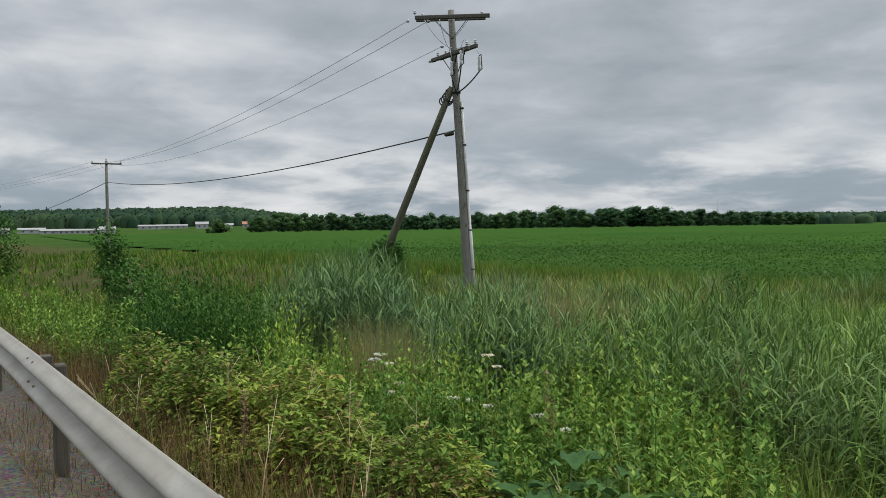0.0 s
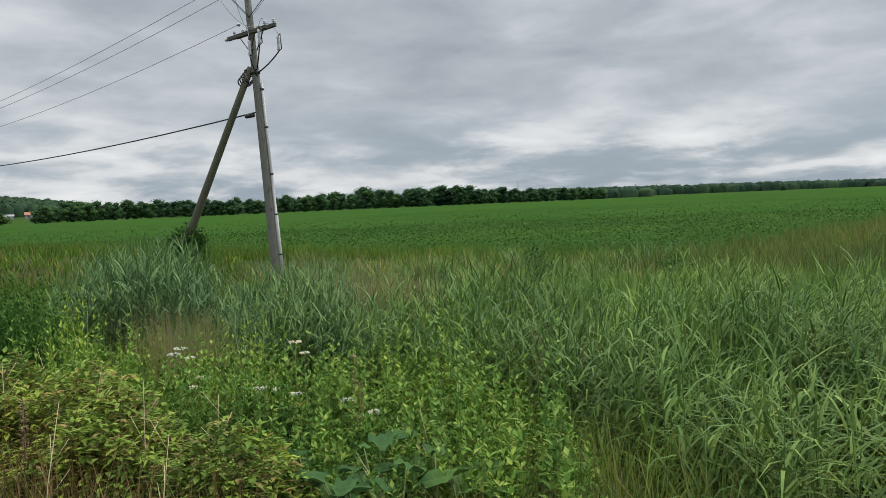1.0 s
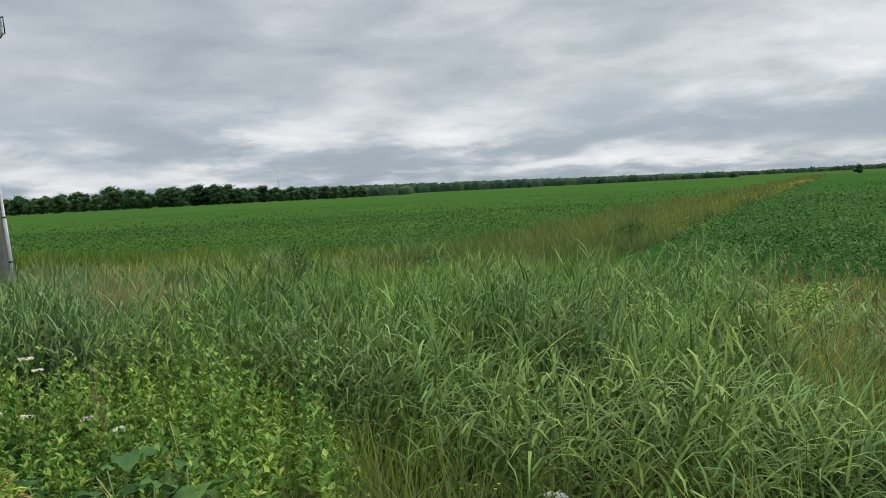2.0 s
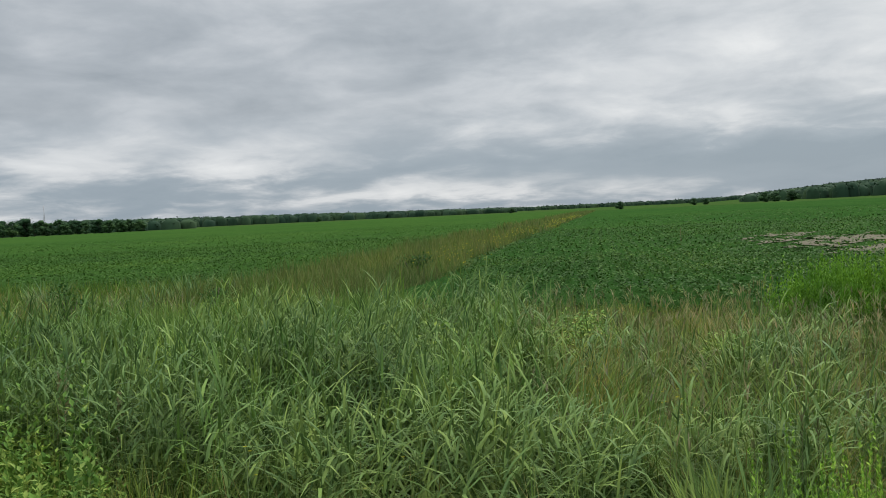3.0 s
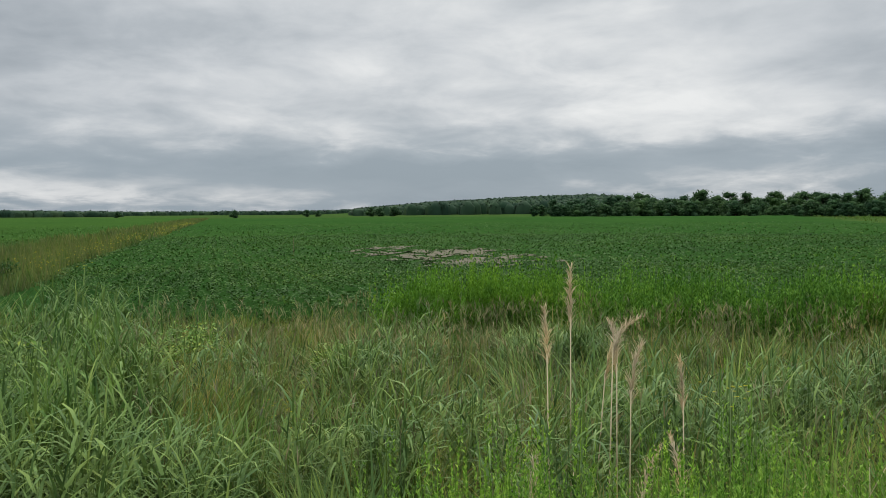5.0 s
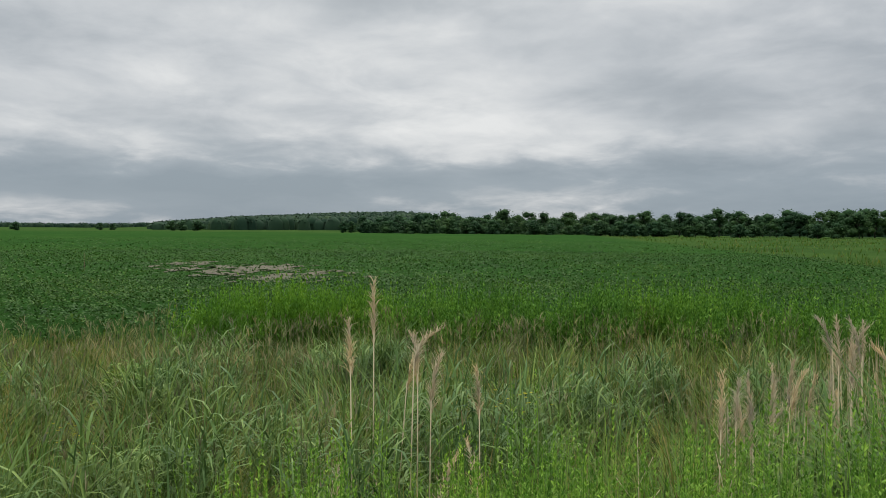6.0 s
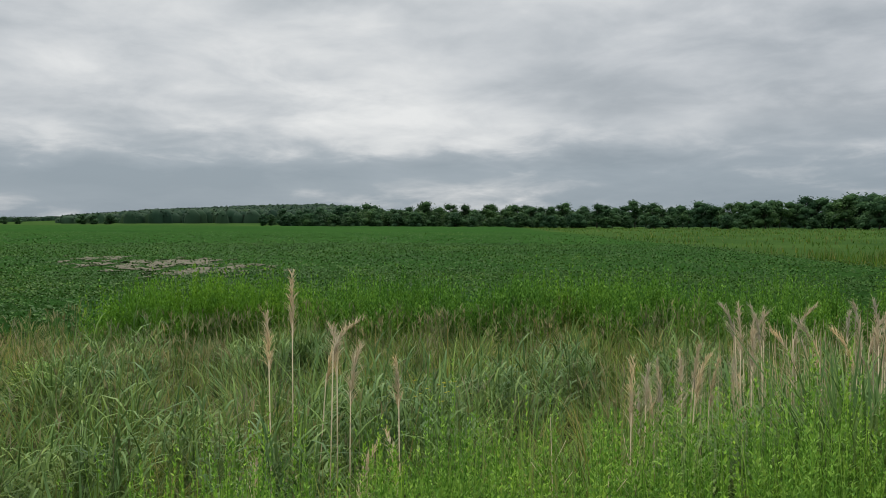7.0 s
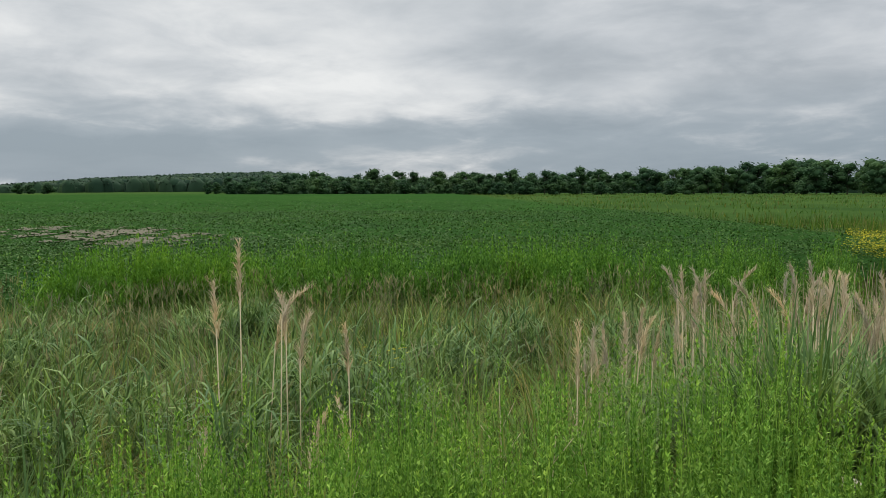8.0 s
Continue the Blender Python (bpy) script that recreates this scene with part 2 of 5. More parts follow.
def plain(name, c, rough=0.6, metal=0.0, vary=0.25):
    k = Nodes(name, rough, metal)
    return k.colour(k.mix(k.ramp(k.noise(7, 5, 0.7), (0.3, (0, 0, 0)), (0.7, (1, 1, 1))), tuple(v * (1 - vary) for v in c), tuple(min(1, v * (1 + vary * 0.6)) for v in c)))


M_IRON = plain("dark_iron", (0.06, 0.055, 0.05), 0.5, 0.7)
M_RUST = plain("rusty_bolt", (0.16, 0.10, 0.06), 0.8, 0.2)
M_CERAMIC = plain("grey_porcelain", (0.42, 0.45, 0.47), 0.25)
M_CABLE = plain("black_cable", (0.025, 0.025, 0.027), 0.6)
M_WIRE = plain("aluminium_wire", (0.30, 0.305, 0.31), 0.5, 0.6)
M_PIPE = plain("pale_conduit", (0.36, 0.37, 0.37), 0.5, 0.1, 0.15)
M_SIDING = plain("white_siding", (0.25, 0.26, 0.26), 0.7, 0, 0.08)
M_GREYWALL = plain("grey_siding", (0.27, 0.285, 0.30), 0.7, 0, 0.1)
M_ROOF = plain("grey_roofing", (0.24, 0.245, 0.25), 0.8)
M_ROOFRED = plain("red_brown_roofing", (0.30, 0.13, 0.08), 0.8)
M_GLASS = plain("dark_window", (0.04, 0.045, 0.05), 0.15, 0, 0.1)
M_BARK = plain("tree_bark", (0.10, 0.085, 0.065), 0.9)


def ground_mat():
    """Soil and litter by the road, turf under the meadow, leaf cover on the far fields."""
    k = Nodes("ground_cover", 1.0)
    k.b.inputs["Specular IOR Level"].default_value = 0.0
    fine, mid, big = k.noise(30, 6, 0.7, space="world"), k.noise(1.2, 5, 0.65, space="world"), k.noise(0.05, 4, 0.6, space="world")
    soil = k.ramp(fine, (0.3, (0.030, 0.026, 0.016)), (0.55, (0.070, 0.058, 0.034)), (0.75, (0.13, 0.10, 0.06)))
    turf = k.ramp(mid, (0.3, (0.030, 0.055, 0.014)), (0.7, (0.070, 0.105, 0.028)))
    c = k.mix(0.3, soil, turf)
    sepp = k.n.new("ShaderNodeSeparateXYZ")
    k.l.new(k.geo.outputs["Position"], sepp.inputs[0])
    far = k.math("SMOOTH_MIN", k.math("MAXIMUM", k.math("DIVIDE", k.math("SUBTRACT", sepp.outputs[0], 16.0), 10.0), 0.0), 1.0, 0.1)
    lea = k.ramp(mid, (0.3, (0.020, 0.046, 0.012)), (0.55, (0.030, 0.064, 0.017)), (0.75, (0.044, 0.084, 0.023)))
    lea = k.mix(k.ramp(big, (0.35, (0, 0, 0)), (0.7, (0.7, 0.7, 0.7))), lea, (0.06, 0.105, 0.026))
    c = k.mix(far, c, lea)
    k.bump(k.noise(3, 8, 0.75, space="world"), 0.8, 0.15)
    return k.colour(c)


def gravel_mat():
    k = Nodes("shoulder_gravel", 1.0)
    k.b.inputs["Specular IOR Level"].default_value = 0.05
    v = k.n.new("ShaderNodeTexVoronoi")
    v.inputs["Scale"].default_value = 45
    k.l.new(k.geo.outputs["Position"], v.inputs[0])
    c = k.mix(0.6, k.ramp(k.noise(40, 6, 0.7, space="world"), (0.3, (0.035, 0.033, 0.030)), (0.7, (0.12, 0.112, 0.10))), v.outputs["Color"], "SOFT_LIGHT")
    c = k.mix(k.ramp(k.noise(1.5, 5, space="world"), (0.45, (0, 0, 0)), (0.7, (0.8, 0.8, 0.8))), c, (0.060, 0.045, 0.028))
    k.bump(v.outputs["Distance"], 0.8, 0.012)
    return k.colour(c)


def asphalt_mat():
    k = Nodes("old_asphalt", 0.9)
    c = k.ramp(k.noise(90, 5, 0.8, space="world"), (0.3, (0.03, 0.03, 0.03)), (0.7, (0.085, 0.083, 0.08)))
    k.bump(k.noise(120, 3, space="world"), 0.5, 0.006)
    return k.colour(c)


def canopy_mat(name, lo, mid_c, hi):
    """The closed top of a bean field: leaf-sized cells, paler at the middle and darker toward the rim, with relief."""
    k = Nodes(name, 1.0)
    k.b.inputs["Specular IOR Level"].default_value = 0.0
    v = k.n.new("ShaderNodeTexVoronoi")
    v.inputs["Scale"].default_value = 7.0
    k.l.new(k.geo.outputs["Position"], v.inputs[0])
    patchy = k.noise(0.9, 6, 0.7, (0.5, 1, 1), space="world")
    broad = k.noise(0.035, 4, 0.6, (0.6, 1, 1), space="world")
    c = k.ramp(patchy, (0.3, lo), (0.5, mid_c), (0.72, hi))
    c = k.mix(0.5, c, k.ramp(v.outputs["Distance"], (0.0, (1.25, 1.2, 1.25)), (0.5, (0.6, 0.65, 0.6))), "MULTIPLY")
    c = k.mix(1.0, c, k.ramp(broad, (0.3, (0.85, 0.9, 0.9)), (0.7, (1.2, 1.1, 1.05))), "MULTIPLY")
    k.bump(k.noise(5, 8, 0.8, space="world"), 0.9, 0.12)
    return k.colour(c)


M_GROUND, M_GRAVEL, M_ASPHALT = ground_mat(), gravel_mat(), asphalt_mat()
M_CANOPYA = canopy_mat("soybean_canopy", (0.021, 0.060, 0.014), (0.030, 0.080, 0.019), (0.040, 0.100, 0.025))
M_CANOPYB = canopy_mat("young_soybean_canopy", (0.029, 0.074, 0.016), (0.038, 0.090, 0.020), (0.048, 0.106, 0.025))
M_BARE = plain("bare_dry_soil", (0.080, 0.070, 0.036), 0.95, 0, 0.4)

# ---- mesh helpers ----
rng = np.random.default_rng(7)


def tri_mesh(name, verts, tris, mat, smooth=False):
    me = bpy.data.meshes.new(name)
    verts, tris = np.asarray(verts, np.float32).reshape(-1, 3), np.asarray(tris, np.int32).reshape(-1, 3)
    me.vertices.add(len(verts))
    me.vertices.foreach_set("co", verts.ravel())
    me.loops.add(tris.size)
    me.loops.foreach_set("vertex_index", tris.ravel())
    me.polygons.add(len(tris))
    me.polygons.foreach_set("loop_start", np.arange(0, tris.size, 3, dtype=np.int32))
    if smooth:
        me.polygons.foreach_set("use_smooth", np.ones(len(tris), bool))
    me.update(calc_edges=True)
    me.validate()
    me.materials.append(mat)
    return me


def joined(parts):
    """Several (verts, tris) as one."""
    vs, ts, at = [], [], 0
    for v, t in parts:
        v, t = np.asarray(v).reshape(-1, 3), np.asarray(t).reshape(-1, 3)
        vs.append(v), ts.append(t + at)
        at += len(v)
    return np.concatenate(vs), np.concatenate(ts)


def blades(base, turn, length, width, lean, curl, segs=3, tip=0.1):
    """Grass blades, stems and long leaves: strips that rise from base, lean by lean (0 upright) and bend by curl more to the tip."""
    n = len(base)
    turn, length, width, lean, curl = (np.broadcast_to(np.asarray(a, float), (n,)) for a in (turn, length, width, lean, curl))
    h = np.stack([np.cos(turn), np.sin(turn)], -1)
    side = np.stack([-np.sin(turn), np.cos(turn), np.zeros(n)], -1)
    pts, p = [np.array(base, float)], np.array(base, float)
    for s in range(segs):
        a = lean + curl * (s + 0.5) / segs
        step = np.concatenate([h * np.sin(a)[:, None], np.cos(a)[:, None]], -1) * (length / segs)[:, None]
        p = p + step
        pts.append(p)
    rows, widths = [], []
    for s, q in enumerate(pts):
        x = s / segs
        w = width * (max(tip, (1 - x) ** 0.6) if segs > 1 else (1 - x * (1 - tip))) * (0.75 if s == 0 else 1.0)
        rows += [q - side * (w / 2)[:, None], q + side * (w / 2)[:, None]]
    v = np.stack(rows, 1)
    m = 2 * (segs + 1)
    t = []
    for s in range(segs):
        a = 2 * s
        t += [(a, a + 1, a + 3), (a, a + 3, a + 2)]
    t = np.array(t)[None] + (np.arange(n) * m)[:, None, None]
    return v.reshape(-1, 3), t.reshape(-1, 3)


def leaves(base, turn, pitch, length, width, fold=0.25):
    """Broad leaves: four-pointed, folded along the rib. pitch: how far the tip rises."""
    n = len(base)
    turn, pitch, length, width = (np.broadcast_to(np.asarray(a, float), (n,)) for a in (turn, pitch, length, width))
    ax = np.stack([np.cos(turn) * np.cos(pitch), np.sin(turn) * np.cos(pitch), np.sin(pitch)], -1)
    side = np.stack([-np.sin(turn), np.cos(turn), np.zeros(n)], -1)
    nor = np.cross(ax, side)
    L, W = length[:, None], width[:, None]
    b = np.asarray(base, float)
    v = np.stack([b, b + ax * L * 0.45 + side * W / 2 + nor * W * fold, b + ax * L, b + ax * L * 0.45 - side * W / 2 + nor * W * fold], 1)
    t = np.array([(0, 1, 2), (0, 2, 3)])[None] + (np.arange(n) * 4)[:, None, None]
    return v.reshape(-1, 3), t.reshape(-1, 3)


def tubes(path, radius, sides=6, cap=True):
    """A round bar along a line of points; radius one number or one a point."""
    path = [Vector(p) for p in path]
    rad = [radius] * len(path) if isinstance(radius, (int, float)) else list(radius)
    vs, ts = [], []
    ref = Vector((0, 0, 1))
    for i, p in enumerate(path):
        d = (path[min(i + 1, len(path) - 1)] - path[max(i - 1, 0)]).normalized()
        r = ref if abs(d.dot(ref)) < 0.95 else Vector((1, 0, 0))
        a = d.cross(r).normalized()
        b = d.cross(a).normalized()
        for s in range(sides):
            w = 2 * math.pi * s / sides
            vs.append(p + (a * math.cos(w) + b * math.sin(w)) * rad[i])
    for i in range(len(path) - 1):
        for s in range(sides):
            q, n = i * sides + s, i * sides + (s + 1) % sides
            ts += [(q, n, n + sides), (q, n + sides, q + sides)]
    if cap:
        for s in range(1, sides - 1):
            ts.append((0, s + 1, s))
            e = (len(path) - 1) * sides
            ts.append((e, e + s, e + s + 1))
    return np.array([tuple(v) for v in vs]), np.array(ts)


def box_bm(size, at=(0, 0, 0), bevel=0.01, m=None):
    bm = bmesh.new()
    bmesh.ops.create_cube(bm, size=1)
    bmesh.ops.scale(bm, vec=size, verts=bm.verts)
    if bevel:
        bmesh.ops.bevel(bm, geom=bm.edges[:], offset=bevel, segments=1, affect="EDGES")
    bmesh.ops.translate(bm, vec=at, verts=bm.verts)
    if m:
        bmesh.ops.transform(bm, matrix=m, verts=bm.verts)
    return bm


def part(name, shape, mat, parent, label=""):
    """One mesh object under a thing or a part. shape: a bmesh, or verts and triangles."""
    if isinstance(shape, tuple):
        me = tri_mesh(name, shape[0], shape[1], mat, smooth=len(shape) > 2)
    else:
        me = bpy.data.meshes.new(name)
        shape.to_mesh(me)
        shape.free()
        me.materials.append(mat)
    ob = new(name, me)
    ob.parent = parent
    return tagged(ob, label) if label else ob


def thing(name, m, label, category, group=""):
    ob = new(name)
    ob.matrix_basis = m
    return tagged(ob, label, category, group)


def stuff(name, shape, mat, label, category):
    return tagged(new(name, tri_mesh(name, shape[0], shape[1], mat)), label, category, kind="stuff")


# ---- the lie of the land: x leads away from the road, y along it ----
FIELD = -0.70
PROFILE_X = [-400, -9, -8, 0.80, 1.25, 2.4, 4.2, 6.0, 7.5, 11.0, 16.0, 1e5]
PROFILE_Z = [-1.0, -0.3, 0.0, 0.0, -0.18, -0.38, -0.88, -1.20, -1.20, -0.80, FIELD, FIELD]
# height of the far hills by bearing (degrees from the road's line, turning right)
HILL_AZ = [-180, 0, 8, 20, 24, 60, 85, 97, 103, 112, 116, 125, 180]
HILL_Z = [8, 11, 16, 19, 9, 1, 0, 0, 5, 13, 15, 5, 5]


def lump(x, y, s):
    return (np.sin(x * 1.7 * s + 1.3 * np.sin(y * 1.1 * s)) + np.sin(y * 2.3 * s + 1.7 * np.sin(x * 0.9 * s + 2)) + np.sin((x + y) * 3.1 * s + 0.7)) / 3


def land(x, y):
    x, y = np.asarray(x, float), np.asarray(y, float)
    z = np.interp(x, PROFILE_X, PROFILE_Z)
    rough = np.clip((x - 1.2) / 2, 0, 1) * np.clip((25 - x) / 8, 0.25, 1)
    z = z + 0.08 * lump(x, y, 0.9) * rough
    r, az = np.hypot(x, y), np.degrees(np.arctan2(x, y))
    return z + np.interp(az, HILL_AZ, HILL_Z) * np.clip((r - 520) / 500, 0, 1) ** 1.3


def at(az, r):
    """Plan place at a bearing to the right of the road's line, r metres off."""
    return r * np.sin(np.radians(az)), r * np.cos(np.radians(az))


def sector(n, az0, az1, r0, r1, fray=0.12):
    """n random places in a stretch of the verge, with frayed borders."""
    az = rng.uniform(az0, az1, n)
    r = np.sqrt(rng.uniform(r0 * r0, r1 * r1, n))
    x, y = at(az, r)
    f = fray * r * 0.5
    return x + rng.normal(0, 1, n) * f * 0.3, y + rng.normal(0, 1, n) * f * 0.3


# ---- structure ----
def ground_sheet():
    def axis(lo, hi):
        a = np.concatenate([np.arange(0, 20, 0.6), np.arange(20, 120, 4), np.geomspace(120, 4000, 40)])
        return np.unique(np.concatenate([-a[a <= -lo], a[a <= hi]]))
    xs, ys = axis(-600, 4000), axis(-4000, 4000)
    X, Y = np.meshgrid(xs, ys, indexing="ij")
    Z = land(X, Y)
    i, j = np.meshgrid(np.arange(len(xs) - 1), np.arange(len(ys) - 1), indexing="ij")
    a = (i * len(ys) + j).ravel()
    b, c, d = a + len(ys), a + len(ys) + 1, a + 1
    t = np.concatenate([np.stack([a, b, c], -1), np.stack([a, c, d], -1)])
    ob = new("ground", tri_mesh("ground", np.stack([X, Y, Z], -1), t, M_GROUND, True))
    return tagged(ob, "dark soil and turf falling from the road to flat fields", "ground", kind="structure")


ground_sheet()


def strip(name, x0, x1, z, mat, label, category, step=0.25):
    xs, ys = np.linspace(x0, x1, 9), np.arange(-40, 90, 1.0)
    X, Y = np.meshgrid(xs, ys, indexing="ij")
    Z = z + np.minimum(np.interp(X, PROFILE_X, PROFILE_Z), 0) + 0.012 * lump(X, Y, 2.0)
    i, j = np.meshgrid(np.arange(len(xs) - 1), np.arange(len(ys) - 1), indexing="ij")
    a = (i * len(ys) + j).ravel()
    b, c, d = a + len(ys), a + len(ys) + 1, a + 1
    t = np.concatenate([np.stack([a, b, c], -1), np.stack([a, c, d], -1)])
    return tagged(new(name, tri_mesh(name, np.stack([X, Y, Z], -1), t, mat, True)), label, category, kind="structure")


strip("road", -8.0, -0.6, 0.035, M_ASPHALT, "old grey asphalt road", "road")
strip("pavement", -0.6, 1.42, 0.022, M_GRAVEL, "gravel road shoulder with dry litter", "shoulder")


# ---- the guardrail ----
RAIL_X, RAIL_TOP = 0.955, 0.80


def beam(y0, y1, off=0.0):
    """A W-beam: two crests toward the road, the valley and both rims at the posts."""
    front = []
    for k in range(25):
        q = -0.156 + 0.312 * k / 24
        front.append((RAIL_X - 0.085 - 0.040 * (1 - math.cos(2 * math.pi * q / 0.165)) + off, q))
    ring = front + [(x + 0.004, q) for x, q in reversed(front)]
    ys = np.linspace(y0, y1, 7)
    vs, ts, m = [], [], len(ring)
    for y in ys:
        vs += [(x, y, RAIL_TOP - 0.156 + q + 0.003 * math.sin(y * 1.3)) for x, q in ring]
    for i in range(len(ys) - 1):
        for k in range(m):
            a, b = i * m + k, i * m + (k + 1) % m
            ts += [(a, b, b + m), (a, b + m, a + m)]
    for e in (0, (len(ys) - 1) * m):
        for k in range(m // 2 - 1):
            q = [e + k, e + k + 1, e + m - 2 - k, e + m - 1 - k]
            ts += [(q[0], q[1], q[2]), (q[0], q[2], q[3])]
    return np.array(vs), np.array(ts), True


def guardrail():
    rail = thing("guardrail", pose(RAIL_X, 0, 0), "weathered galvanised steel guardrail on dark posts beside the road", "guardrail")
    inv = Vector((-RAIL_X, 0, 0))

    def add(name, shape, mat, parent, label=""):
        if isinstance(shape, tuple):
            v = np.asarray(shape[0], float).copy()
            v[:, 0] -= RAIL_X
            shape = (v, *shape[1:])
        else:
            bmesh.ops.translate(shape, vec=inv, verts=shape.verts)
        return part(name, shape, mat, parent, label)
    joints = [6.2 + 3.81 * k for k in range(-7, 13)]
    spots = [6.2 + 3.81 * k for k in range(-7, 13)]
    for n, y in enumerate(joints):
        b = add("beam", beam(y - 0.16, y + 3.81 + 0.16, 0.0045 * (n % 2)), M_STEEL, rail)
        for dy in (-0.11, 0.11):
            for dz in (-0.042, 0.122):
                m = pose(RAIL_X - 0.125, y + dy, RAIL_TOP - 0.156 + dz, 0, -47, 0)
                add("bolt", box_bm((0.022, 0.045, 0.016), (0, 0, 0), 0.005, m), M_RUST, b, "rusty slotted bolt")
    for y in spots:
        p = add("post", box_bm((0.09, 0.11, 1.35), (RAIL_X + 0.055, y, RAIL_TOP - 0.075 - 0.675), 0.012), M_POST, rail, "dark weathered timber post")
        add("spacer", box_bm((0.10, 0.10, 0.30), (RAIL_X - 0.04, y, RAIL_TOP - 0.156), 0.008), M_POST, p)
    return rail


guardrail()


# ---- poles and wires ----
P1 = Vector((27 * math.sin(radians(36.4)), 27 * math.cos(radians(36.4)), FIELD))
P2 = Vector((80 * math.sin(radians(12.33)), 80 * math.cos(radians(12.33)), FIELD))
P3 = Vector((P2.x - 15.0, P2.y + 88.0, FIELD))
ALONG = (P2 - P1).normalized()
ACROSS = Vector((ALONG.y, -ALONG.x, 0))


def insulator(parent, place, size=1.0, axis=None):
    """A stacked-skirt porcelain insulator."""
    prof = [(0.018, 0), (0.018, 0.05), (0.06, 0.06), (0.065, 0.085), (0.03, 0.10), (0.055, 0.12), (0.05, 0.15), (0.02, 0.17)]
    d = Vector(axis).normalized() if axis else Vector((0, 0, 1))
    p = Vector(place)
    part("insulator", tubes([p + d * h * size for _, h in prof], [r * size for r, _ in prof], 10), M_CERAMIC, parent, "grey porcelain insulator")


def bar(a, b, w, h):
    """A squared timber from a to b."""
    a, b = Vector(a), Vector(b)
    bm = box_bm(((b - a).length, w, h), (0, 0, 0), 0.012)
    d = (b - a).normalized()
    side = Vector((0, 0, 1)).cross(d).normalized()
    up_v = d.cross(side)
    m = Matrix((d, side, up_v)).transposed().to_4x4()
    m.translation = (a + b) / 2
    bmesh.ops.transform(bm, matrix=m, verts=bm.verts)
    return bm


def sag(a, b, drop, n=18):
    a, b = Vector(a), Vector(b)
    return [a.lerp(b, k / n) - Vector((0, 0, drop * 4 * (k / n) * (1 - k / n))) for k in range(n + 1)]


TOP = 9.40
LEANV = Vector((-0.042, 0.029, 0))


def on_pole(z):
    return LEANV * z + Vector((0, 0, z))


